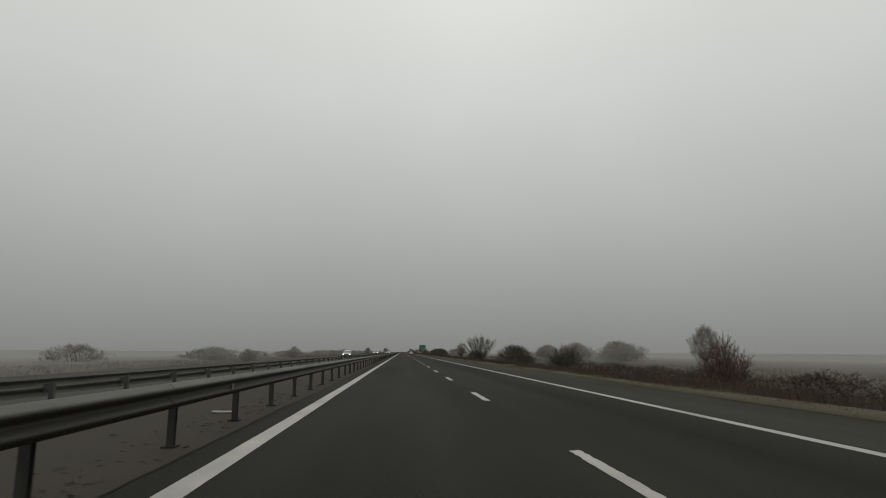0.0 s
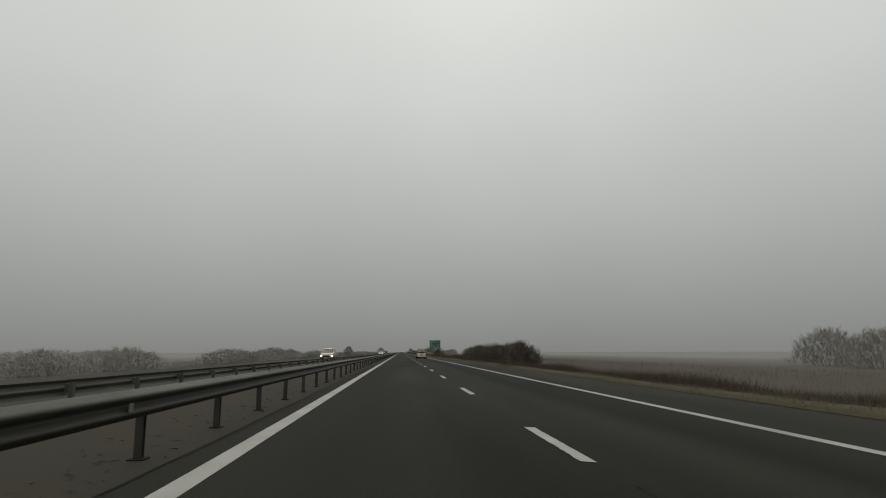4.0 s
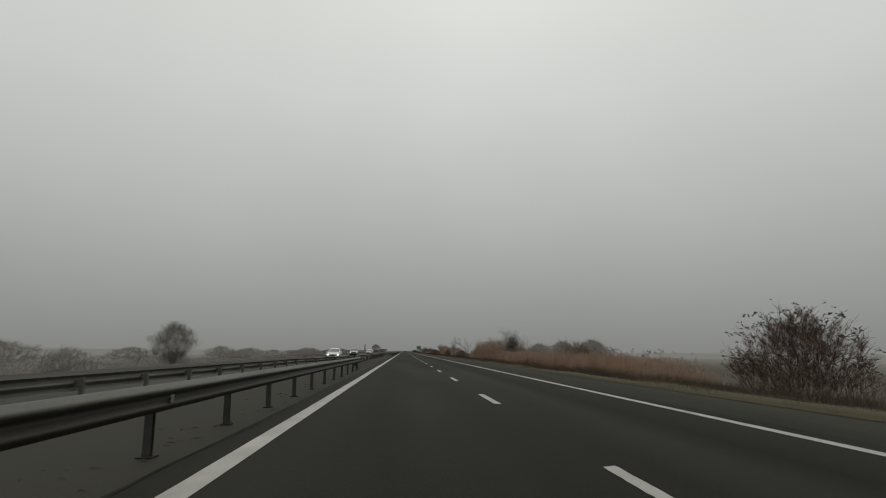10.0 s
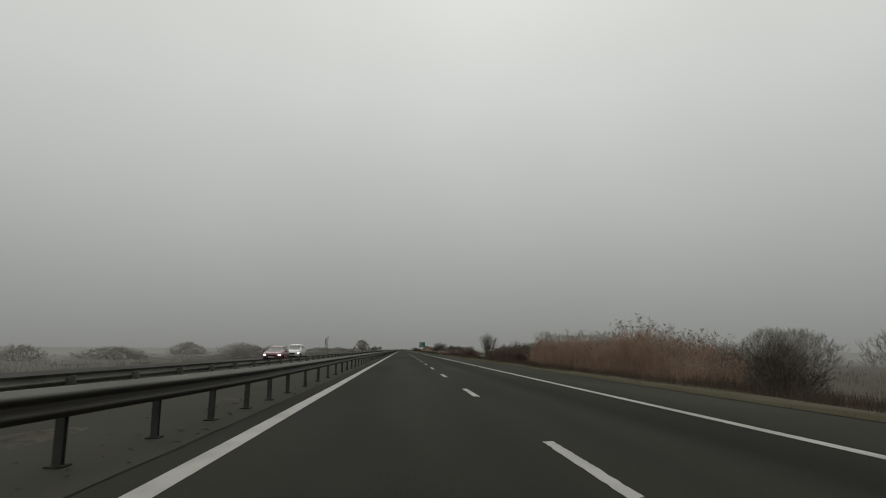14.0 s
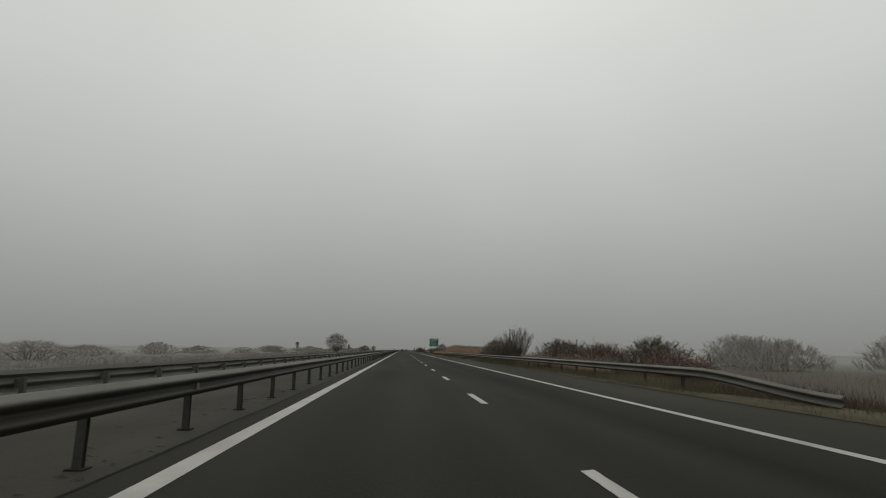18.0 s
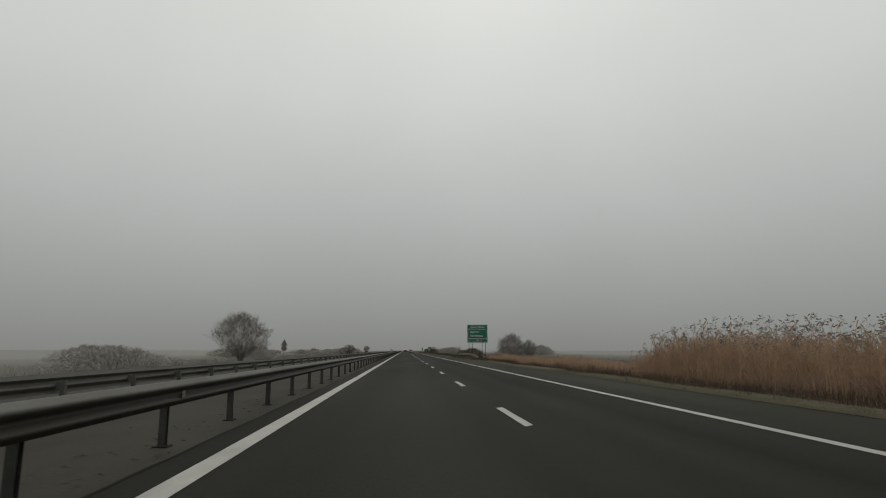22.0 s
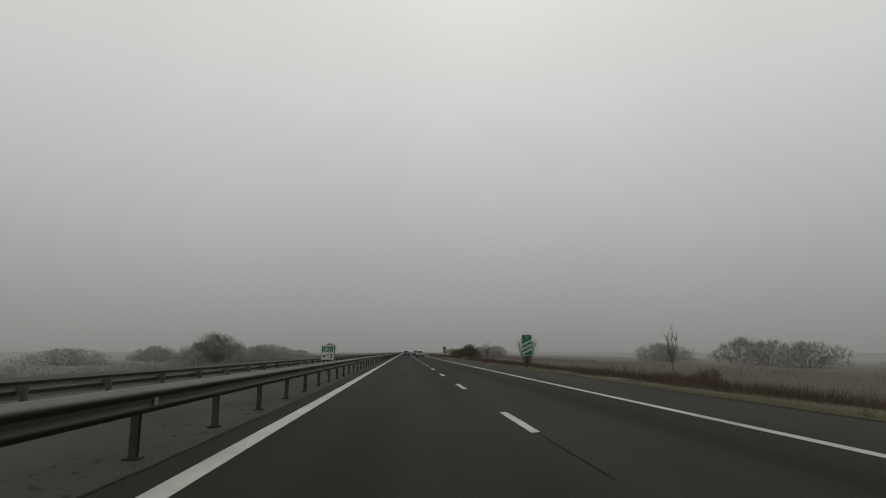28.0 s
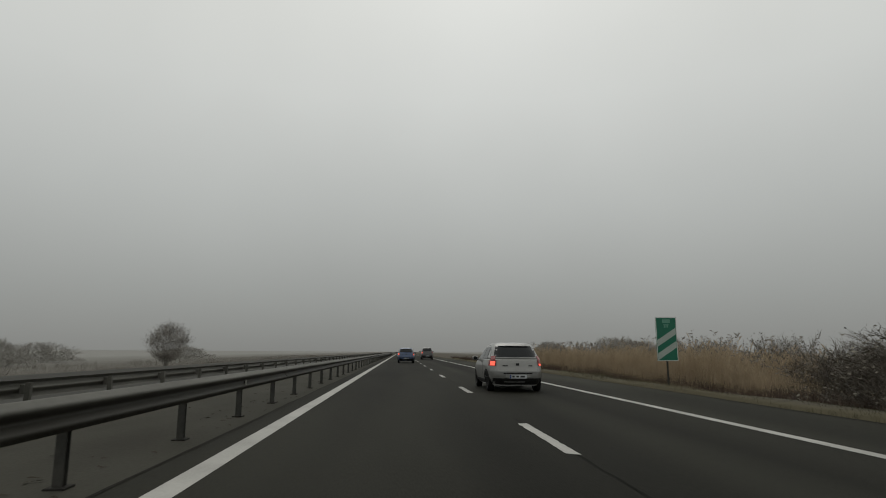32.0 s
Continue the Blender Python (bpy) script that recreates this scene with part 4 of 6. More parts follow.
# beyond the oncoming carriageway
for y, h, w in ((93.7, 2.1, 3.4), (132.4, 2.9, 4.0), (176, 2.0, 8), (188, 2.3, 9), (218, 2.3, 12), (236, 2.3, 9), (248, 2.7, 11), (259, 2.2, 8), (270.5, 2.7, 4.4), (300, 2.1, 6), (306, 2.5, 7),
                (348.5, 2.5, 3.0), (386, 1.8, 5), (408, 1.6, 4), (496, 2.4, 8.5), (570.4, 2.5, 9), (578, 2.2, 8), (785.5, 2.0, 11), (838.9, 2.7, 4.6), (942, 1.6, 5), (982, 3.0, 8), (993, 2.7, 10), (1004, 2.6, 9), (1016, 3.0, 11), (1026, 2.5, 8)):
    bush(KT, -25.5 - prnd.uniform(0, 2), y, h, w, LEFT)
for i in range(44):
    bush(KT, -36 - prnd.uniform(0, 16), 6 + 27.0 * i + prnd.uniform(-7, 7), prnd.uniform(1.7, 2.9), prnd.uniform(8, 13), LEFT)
for x, y, h, w, label in ((-25, 400.5, 4.2, 4.6, "bare tree beyond the oncoming carriageway"), (-23.8, 814.5, 6.4, 8.0, "large bare willow beyond the oncoming carriageway"),
                          (-24, 978, 3.7, 5.6, "bare tree beyond the oncoming carriageway"), (-24, 1084.5, 4.1, 4.2, "bare rounded tree beyond the oncoming carriageway")):
    bush(KG, x, y, h, w, label, "tree", "tree")


# ---- reeds, weeds and grass ----
def reed_bed(y0, y1, x0, x1, height, count, seed, plumes=0.35, label="stand of tawny dry reeds with dark plumes", mat=None):
    r = random.Random(seed)
    v, f, pv, pf = [], [], [], []
    for _ in range(int(count * 1.35)):
        x, y = x0 + (x1 - x0) * r.random() ** 1.3, r.uniform(y0, y1)
        edge = min(1.0, (y - y0) / 5 + 0.35, (y1 - y) / 5 + 0.35)
        h = height * edge * r.uniform(0.62, 1.08) * (0.75 + 0.25 * noise.noise(Vector((x * 0.3, y * 0.12, seed))) + 0.15)
        tall = r.random() < plumes * 0.42
        h *= 1.16 if tall else 0.95
        z = ground_height(x, y) - 0.03
        lx, ly, a = r.uniform(-0.12, 0.12), r.uniform(-0.12, 0.12), r.uniform(0, math.pi)
        w = r.uniform(0.0045, 0.009)
        dx, dy = math.cos(a) * w, math.sin(a) * w
        b = len(v)
        for k in range(3):
            t = k / 2
            cx, cy = x + lx * h * t * t, y + ly * h * t * t
            q = 1 - 0.6 * t
            v += [(cx - dx * q, cy - dy * q, z + h * t), (cx + dx * q, cy + dy * q, z + h * t)]
        f += [(b, b + 1, b + 3, b + 2), (b + 2, b + 3, b + 5, b + 4)]
        for _ in range(3):
            t = r.uniform(0.2, 0.95)
            a2 = r.uniform(0, math.tau)
            L = r.uniform(0.15, 0.38) * min(1.0, 0.1 + h / 2.2)
            b = len(v)
            cx, cy, cz = x + lx * h * t * t, y + ly * h * t * t, z + h * t
            ux, uy = math.cos(a2), math.sin(a2)
            v += [(cx, cy, cz), (cx + ux * L * 0.3 - uy * 0.005, cy + uy * L * 0.3 + ux * 0.005, cz + L * 0.75), (cx + ux * L * 0.6, cy + uy * L * 0.6, cz + L * 0.95)]
            f.append((b, b + 1, b + 2))
        if tall:
            top = Vector((x + lx * h, y + ly * h, z + h))
            sway = Vector((r.uniform(-0.1, 0.16), r.uniform(-0.1, 0.1), 0.15)).normalized()
            for _ in range(5):
                b = len(pv)
                p = top + sway * r.uniform(-0.05, 0.16)
                d = Vector((r.uniform(-1, 1), r.uniform(-1, 1), r.uniform(-0.2, 1))).normalized() * r.uniform(0.08, 0.19)
                o = d.orthogonal().normalized() * 0.024
                pv += [p, p + d * 0.5 + o, p + d, p + d * 0.5 - o]
                pf.append((b, b + 1, b + 2, b + 3))
    thing = empty("reed_bed", Matrix(), label, "reeds", kind="stuff")
    part_mesh("stalks", mesh_from("stalks", v, f, mat or M_REED), thing)
    if pf:
        part_mesh("plumes", mesh_from("plumes", pv, pf, M_PLUME), thing)
    return thing


reed_bed(368, 392, 9.3, 14, 1.6, 6000, 1, 0.05)
reed_bed(388, 421, 9.2, 14, 1.65, 11000, 2, 0.07)
reed_bed(414, 437, 9.2, 14, 2.6, 9500, 9, 0.25)
reed_bed(430, 446, 9.4, 12, 1.3, 3000, 8, 0.25)
reed_bed(502, 532, 9.4, 14, 2.4, 10000, 3)
reed_bed(640, 670, 9.3, 14, 1.2, 6500, 4, 0.15, "stand of rusty dry reeds behind the guard rail")
reed_bed(704, 729, 9.0, 14, 1.88, 9000, 5, 0.26, mat=M_TAWNY)
reed_bed(724, 762, 9.0, 14, 2.15, 12500, 12, 0.26, mat=M_TAWNY)
reed_bed(758, 809, 8.4, 15, 0.95, 13000, 6, 0.02, "patch of low tawny reed grass", M_TAWNY)
reed_bed(1044, 1085, 9.3, 14, 1.9, 12000, 7, 0.18, "stand of pale straw-coloured reeds", M_PALEREED)


def tufts(name, y0, y1, x0, x1, count, height, mat, seed, label, category, blades=5, spread=0.10):
    r = random.Random(seed)
    v, f = [], []
    for _ in range(count):
        x, y = r.uniform(x0, x1), r.uniform(y0, y1)
        z = ground_height(x, y) - 0.02
        k = height * (0.55 + 0.9 * max(0.0, noise.noise(Vector((x * 0.5, y * 0.15, seed))) + 0.35))
        for _ in range(blades):
            a = r.uniform(0, math.tau)
            h = k * r.uniform(0.5, 1.2)
            ox, oy = r.gauss(0, spread), r.gauss(0, spread)
            w = 0.004 + 0.006 * h
            lx, ly = r.uniform(-0.5, 0.5) * h, r.uniform(-0.5, 0.5) * h
            b = len(v)
            dx, dy = math.cos(a) * w, math.sin(a) * w
            v += [(x + ox - dx, y + oy - dy, z), (x + ox + dx, y + oy + dy, z), (x + ox + lx, y + oy + ly, z + h)]
            f.append((b, b + 1, b + 2))
    ob = new(name, mesh_from(name, v, f, mat))
    return tagged(ob, label, category, kind="stuff")


tufts("verge_grass", -10, 1130, 6.44, 7.6, 46000, 0.12, M_GRASS, 21, "short yellow-green winter grass on the verge", "grass", 6, 0.10)
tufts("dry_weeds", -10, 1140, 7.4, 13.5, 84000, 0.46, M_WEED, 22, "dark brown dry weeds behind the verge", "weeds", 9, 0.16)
tufts("dry_weeds", -10, 1200, 13.5, 34, 24000, 0.5, M_HAZE_WEED, 23, "dry weeds in the field, greyed as haze", "weeds", 6, 0.25)
tufts("dry_weeds", -10, 1250, -40, -20.4, 22000, 0.5, M_HAZE_WEED, 24, "dry weeds beyond the oncoming carriageway", "weeds", 6, 0.25)


tufts("verge_grass", 626, 732, 6.6, 8.8, 12000, 0.30, M_GRASS, 25, "rank dark grass under the roadside guard rail", "grass", 7, 0.14)


tufts("verge_grass", 804, 834, 6.6, 8.4, 3600, 0.28, M_GRASS, 26, "rank dark grass under the short guard rail", "grass", 7, 0.14)


def litter():
    """Fallen leaves and grit blown along the central reservation."""
    r = random.Random(31)
    v, f = [], []
    for _ in range(9000):
        y = -10 + 1090 * r.random() ** 1.35
        x = RAIL_NEAR + r.gauss(0.0, 0.55)
        if not -8.6 < x < -4.75:
            continue
        a, L, w = r.uniform(0, 6.28), r.uniform(0.025, 0.085), r.uniform(0.015, 0.04)
        c, s = math.cos(a), math.sin(a)
        b = len(v)
        v += [(x - c * L - s * w, y - s * L + c * w, 0.004), (x + c * L, y + s * L, 0.012), (x + c * L * 0.4 + s * w, y + s * L * 0.4 - c * w, 0.02)]
        f.append((b, b + 1, b + 2))
    return tagged(new("leaf_litter", mesh_from("leaf_litter", v, f, M_LITTER)), "brown leaves and grit scattered on the central reservation", "litter", kind="stuff")


litter()


def flat_scrap(x, y, w, d, turn, label):
    """A warped board lying on the paving."""
    verts, faces = [], []
    for k in (0.004, 0.026):
        for j in range(3):
            for i in range(5):
                u, v = i / 4 - 0.5, j / 2 - 0.5
                verts.append((u * w, v * d * (1 - 0.12 * abs(u)), k + 0.02 * (u * u * 2 + 0.3 * v)))
    for j in range(2):
        for i in range(4):
            q = j * 5 + i
            faces += [(q, q + 5, q + 6, q + 1), (q + 15, q + 16, q + 21, q + 20)]
    rim = [0, 1, 2, 3, 4, 9, 14, 13, 12, 11, 10, 5]
    faces += [(a, b, b + 15, a + 15) for a, b in zip(rim, rim[1:] + rim[:1])]
    ob = new("discarded_board", mesh_from("discarded_board", verts, faces, M_SCRAP))
    ob.matrix_basis = pose(x, y, 0, 0, 0, turn)
    return tagged(ob, label, "debris")


def grit_mound(x, y, r, h, seed):
    """A low drift of pale grit and leaves swept against the posts."""
    verts, faces, n = [(0, 0, h)], [], 18
    for j, q in enumerate((0.35, 0.7, 1.0)):
        for k in range(n):
            a = math.tau * k / n
            rr = r * q * (0.75 + 0.6 * noise.noise(Vector((math.cos(a) * 1.5, math.sin(a) * 1.5, seed))) + 0.2)
            z = max(0.0, h * (1 - q ** 1.5) * (0.8 + 0.6 * noise.noise(Vector((a * 2, q * 4, seed))))) if j < 2 else -0.006
            verts.append((math.cos(a) * rr, math.sin(a) * rr * 1.9, z))
    faces += [(0, 1 + k, 1 + (k + 1) % n) for k in range(n)]
    faces += [(1 + j * n + k, 1 + (j + 1) * n + k, 1 + (j + 1) * n + (k + 1) % n, 1 + j * n + (k + 1) % n) for j in range(2) for k in range(n)]
    ob = new("grit_mound", mesh_from("grit_mound", verts, faces, M_GRIT, True))
    ob.matrix_basis = pose(x, y, 0)
    return tagged(ob, "low drift of pale grit and leaves on the central reservation", "dirt")


M_SCRAP = material("weathered_board", (0.30, 0.29, 0.26), 0.8, 0, (0.2, 0.19, 0.165), 5, 40, 0.3)
M_GRIT = material("pale_grit", (0.085, 0.08, 0.062), 0.95, 0, (0.04, 0.037, 0.028), 4, 40, 0.8, spec=0.1)
flat_scrap(-5.62, 4.8, 0.46, 0.22, 4, "pale weathered board lying beside a guard rail post")
flat_scrap(-6.25, 459.6, 0.42, 0.2, 12, "pale weathered board lying beside a guard rail post")
flat_scrap(-6.9, 473.5, 0.55, 0.24, -8, "pale weathered board lying beside a guard rail post")
for i, (x, y, r, h) in enumerate(((-6.84, 486.2, 0.5, 0.09), (-6.1, 492.2, 0.35, 0.06), (-6.33, 475.1, 0.6, 0.08))):
    grit_mound(x, y, r, h, i * 3.7)


# ---- signs ----
def text_part(words, size, mat, parent, x, z, y=-0.012, align="CENTER", squeeze=1.0, bold=0.0):
    """Lettering that stands on a panel facing -y."""
    cu = bpy.data.curves.new("lettering", "FONT")
    cu.body, cu.size, cu.align_x, cu.align_y, cu.extrude, cu.offset = words, size, align, "CENTER", 0.002, bold
    tmp = bpy.data.objects.new("lettering", cu)
    scene.collection.objects.link(tmp)
    me = bpy.data.meshes.new_from_object(tmp.evaluated_get(bpy.context.evaluated_depsgraph_get()))
    bpy.data.objects.remove(tmp)
    me.materials.clear()
    me.materials.append(mat)
    return part_mesh("lettering", me, parent, Matrix.Translation((x, y, z)) @ pose(0, 0, 0, 90, 0, 0) @ Matrix.Diagonal((squeeze, 1, 1, 1)), 'lettering "%s"' % words)


def panel(name, x0, x1, z0, z1, mat, parent, y=0.0, thick=0.03, r=0.0, label=""):
    bm = box_bm(x0, x1, y, y + thick, z0, z1, min(r, thick * 0.45))
    return part(name, bm, mat, parent, label)


def border(parent, x0, x1, z0, z1, w, mat, y, name="border"):
    bm = bmesh.new()
    for a, b, c, d in ((x0, x1, z1 - w, z1), (x0, x1, z0, z0 + w), (x0, x0 + w, z0 + w, z1 - w), (x1 - w, x1, z0 + w, z1 - w)):
        box_bm(a, b, y, y + 0.006, c, d, 0, bm)
    return part(name, bm, mat, parent)


def poly_plate(name, pts, mat, parent, y=-0.012, thick=0.006, label=""):
    """A flat cut-out in the xz plane."""
    n = len(pts)
    verts = [(x, y, z) for x, z in pts] + [(x, y + thick, z) for x, z in pts]
    faces = [tuple(range(n)), tuple(range(2 * n - 1, n - 1, -1))] + [(i, n + i, n + (i + 1) % n, (i + 1) % n) for i in range(n)]
    return part_mesh(name, mesh_from(name, verts, faces, mat), parent, label=label)


def leg(parent, x, y, top, foot, lean=0.0):
    bm = box_bm(-0.03, 0.03, -0.04, 0.04, foot, top, 0.004)
    part("leg", bm, M_POST, parent, m=pose(x, y, 0, lean, 0, 0))


def arrow(name, parent, mat, pts, head, w):
    """A bent arrow: a thick line through pts with a triangular head."""
    left, right = [], []
    for i, p in enumerate(pts):
        d = Vector(pts[min(i + 1, len(pts) - 1)]) - Vector(pts[max(i - 1, 0)])
        d.normalize()
        nrm = Vector((-d.y, d.x))
        left.append(Vector(p) + nrm * w / 2)
        right.append(Vector(p) - nrm * w / 2)
    d = (Vector(pts[-1]) - Vector(pts[-2])).normalized()
    nrm = Vector((-d.y, d.x))
    e = Vector(pts[-1])
    out = left + [e + nrm * head * 0.55, e + d * head, e - nrm * head * 0.55] + right[::-1]
    poly_plate(name, [tuple(p) for p in out][::-1], mat, parent, -0.014)


def exit_sign_far():
    """Green motorway board: straight on and the exit in 1000 m."""
    t = empty("road_sign", pose(9.2, 329.5, 0, 0, 0, 0), "large green motorway direction board on four steel legs", "road sign")
    x0, x1, z0, z1 = -1.77, 1.77, 2.08, 5.0
    panel("board", x0, x1, z0, z1, M_GREEN, t, 0, 0.04, 0.01)
    panel("back_frame", x0 - 0.03, x1 + 0.03, z0 - 0.03, z1 + 0.03, M_BACK, t, 0.043, 0.03, 0.008)
    border(t, x0 + 0.06, x1 - 0.06, z0 + 0.58, z1 - 0.06, 0.035, M_WHITE, -0.008)
    border(t, x0 + 0.06, x1 - 0.06, z0 + 0.06, z0 + 0.53, 0.03, M_WHITE, -0.008)
    border(t, -1.52, -0.74, 4.22, 4.66, 0.018, M_WHITE, -0.008, "number_frame")
    border(t, -0.70, -0.10, 4.22, 4.66, 0.018, M_WHITE, -0.008, "number_frame")
    text_part("E81", 0.42, M_WHITE, t, -1.13, 4.44, squeeze=0.9, bold=0.006)
    text_part("A1", 0.42, M_WHITE, t, -0.40, 4.44, squeeze=0.9, bold=0.006)
    text_part("Pitesti", 0.48, M_WHITE, t, 0.72, 4.44, squeeze=0.95, bold=0.006)
    arrow("arrow", t, M_WHITE, [(-1.28, 2.95), (-1.28, 3.75)], 0.36, 0.085)
    arrow("arrow", t, M_WHITE, [(-1.24, 3.0), (-1.16, 3.16), (-1.0, 3.27), (-0.80, 3.29)], 0.24, 0.075)
    blue = panel("exit_panel", -0.42, 1.62, 2.90, 3.58, M_BLUE, t, -0.012, 0.008, 0, "blue panel for the exit")
    border(blue, -0.42, 1.62, 2.90, 3.58, 0.035, M_WHITE, -0.019)
    poly_plate("shield", [(-0.22, 3.42), (0.22, 3.42), (0.22, 3.2), (0.12, 3.08), (0.0, 3.03), (-0.12, 3.08), (-0.22, 3.2)][::-1], M_ORANGE, blue, -0.020, label="orange shield")
    text_part("Olteni", 0.42, M_WHITE, t, 0.98, 3.24, -0.022, squeeze=0.95, bold=0.006)
    text_part("1000 m", 0.36, M_WHITE, t, 0.15, 2.33, bold=0.006)
    for x, y in ((-1.33, 0.11), (-0.66, 1.1), (1.22, 1.1), (1.18, 0.11)):
        leg(t, x, y, 2.3 if y > 1 else 4.8, -0.3)
    part("brace", tube_bm([(-1.3, 0.12, 2.6), (-0.66, 1.1, 2.1)], 0.025, 6), M_POST, t)
    part("brace", tube_bm([(1.14, 0.12, 2.6), (1.2, 1.1, 2.1)], 0.025, 6), M_POST, t)


def exit_sign_near():
    """Green board that names the exit, 500 m ahead."""
    t = empty("road_sign", pose(9.68, 828.5, 0, 0, 0, 0), "large green motorway exit board on four steel legs", "road sign")
    x0, x1, z0, z1 = -1.6, 1.6, 2.62, 5.42
    t.matrix_basis = t.matrix_basis @ Matrix.Translation((0.0, 0.0, -0.16))
    panel("board", x0, x1, z0, z1, M_GREEN, t, 0, 0.04, 0.01)
    panel("back_frame", x0 - 0.03, x1 + 0.03, z0 - 0.03, z1 + 0.03, M_BACK, t, 0.043, 0.03, 0.008)
    border(t, x0 + 0.05, x1 - 0.05, 4.74, z1 - 0.05, 0.03, M_WHITE, -0.008)
    border(t, x0 + 0.05, x1 - 0.05, 3.22, 4.71, 0.03, M_WHITE, -0.008)
    border(t, x0 + 0.05, x1 - 0.05, z0 + 0.05, 3.19, 0.03, M_WHITE, -0.008)
    text_part("Iesire: Olteni", 0.43, M_WHITE, t, 0.0, 5.06, bold=0.005)
    text_part("Jugureni", 0.45, M_WHITE, t, -1.2, 4.32, align="LEFT", bold=0.005)
    text_part("Stavropolia", 0.45, M_WHITE, t, -1.2, 3.68, align="LEFT", bold=0.005)
    text_part("500 m", 0.36, M_WHITE, t, 0.2, 2.94, bold=0.005)
    for x, y in ((-1.36, 0.11), (-0.76, 0.9), (0.76, 0.11), (1.38, 0.9)):
        leg(t, x, y, 2.75 if y > 0.5 else 5.2, -0.3)
    part("brace", tube_bm([(-1.36, 0.12, 2.9), (-0.76, 0.9, 2.7)], 0.025, 6), M_POST, t)
    part("brace", tube_bm([(0.76, 0.12, 2.9), (1.38, 0.9, 2.7)], 0.025, 6), M_POST, t)


M_DULLWHITE = material("dulled_white_sheet", (0.40, 0.46, 0.42), 0.5, 0, (0.32, 0.38, 0.34), 2, 15, 0.02)
M_PALEGREEN = material("faded_sign_print", (0.12, 0.32, 0.24), 0.5, 0, (0.09, 0.25, 0.18), 2, 15, 0.02)


def countdown_sign(x, y, z0, z1, w, stripes):
    """Green exit countdown board with slanting white bars."""
    t = empty("countdown_sign", pose(x, y, 0, 0, -0.5, 0), "green exit countdown board with %s slanting white bars on one post" % ("three" if stripes == 3 else "two"), "road sign")
    panel("board", -w / 2, w / 2, z0, z1, M_GREEN, t, 0, 0.03, 0.008)
    border(t, -w / 2, w / 2, z0, z1, 0.02, M_WHITE, -0.007)
    first, step, rise, wide = (0.05, 0.31, 0.36, 0.17) if stripes == 3 else (0.03, 0.46, 0.43, 0.23)
    for i in range(stripes):
        a = z0 + first + step * i
        poly_plate("stripe", [(-w / 2 + 0.03, a), (w / 2 - 0.03, a + rise), (w / 2 - 0.03, a + rise + wide), (-w / 2 + 0.03, a + wide)][::-1], M_DULLWHITE, t, -0.010)
    panel("number_bar", -0.13, 0.15, z1 - 0.20, z1 - 0.07, M_PALEGREEN, t, -0.010, 0.006, 0, "pale bar")
    panel("pictogram", -0.10, 0.10, z1 - 0.275, z1 - 0.245, M_PALEGREEN, t, -0.010, 0.006)
    panel("pictogram", -0.07, -0.02, z1 - 0.36, z1 - 0.28, M_PALEGREEN, t, -0.010, 0.006)
    panel("pictogram", 0.02, 0.07, z1 - 0.36, z1 - 0.28, M_PALEGREEN, t, -0.010, 0.006)
    part("post", tube_bm([(0, 0.07, -0.4), (0, 0.07, z1 - 0.1)], 0.035, 8), M_POST, t)


def seen_from_behind(name, x, y, label, pieces, top):
    """Signs for the oncoming traffic: grey backs on one post."""
    t = empty(name, pose(x, y, 0), label, "road sign")
    part("post", tube_bm([(0, 0, -0.5), (0, 0, top)], 0.032, 8), M_POST, t)
    for kind, cz, r in pieces:
        n = 3 if kind == "triangle" else 24 if kind == "disc" else 4
        if n == 4:
            pts = [(-r[0], cz - r[1]), (r[0], cz - r[1]), (r[0], cz + r[1]), (-r[0], cz + r[1])]
        else:
            pts = [(math.sin(math.tau * k / n) * r, cz + math.cos(math.tau * k / n) * r) for k in range(n)]
        poly_plate("plate", pts, M_BACK, t, -0.05, 0.008)
        rim = [(px * 1.04, cz + (pz - cz) * 1.04) for px, pz in pts]
        poly_plate("rim", rim, M_WHITE if n == 4 else M_REDSHEET, t, -0.041, 0.004)


exit_sign_far()
exit_sign_near()
countdown_sign(6.95, 949.1, 0.95, 2.46, 0.75, 3)
countdown_sign(7.22, 1046.4, 0.93, 2.44, 0.74, 2)
seen_from_behind("warning_sign", -20.9, 828.6, "grey backs of a triangular and a round sign on one post", [("triangle", 2.25, 0.62), ("disc", 1.5, 0.42)], 2.7)
seen_from_behind("speed_sign", -20.6, 719.0, "grey back of a round sign with a small plate below", [("disc", 1.95, 0.32), ("plate", 1.5, (0.24, 0.1))], 2.2)
seen_from_behind("board_sign", -20.4, 918.5, "grey back of an upright rectangular board", [("plate", 1.2, (0.42, 0.68))], 1.8)


def kilometre_board():
    t = empty("kilometre_board", pose(-6.42, 940.3, 0), "small kilometre board on a post in the central reservation", "road sign")
    part("post", tube_bm([(0, 0.05, -0.05), (0, 0.05, 1.5)], 0.03, 8), M_POST, t)
    panel("board", -0.36, 0.36, 0.76, 1.56, M_WHITE, t, 0, 0.02, 0.006)
    panel("number_panel", -0.32, 0.32, 1.18, 1.52, M_GREEN, t, -0.008, 0.006)
    border(t, -0.25, 0.25, 1.215, 1.485, 0.02, M_WHITE, -0.014, "number_frame")
    text_part("A1", 0.29, M_WHITE, t, 0.0, 1.35, -0.014, squeeze=0.95, bold=0.006)
    text_part("63", 0.34, M_BLACK, t, 0.13, 0.955, -0.010, bold=0.008)
    panel("arrow_bar", -0.28, -0.10, 0.915, 0.995, M_BLACK, t, -0.008, 0.006, 0, "dark bar")
    part("edge_fold", box_bm(0.362, 0.42, 0.0, 0.035, 0.76, 1.56), M_BACK, t)


kilometre_board()


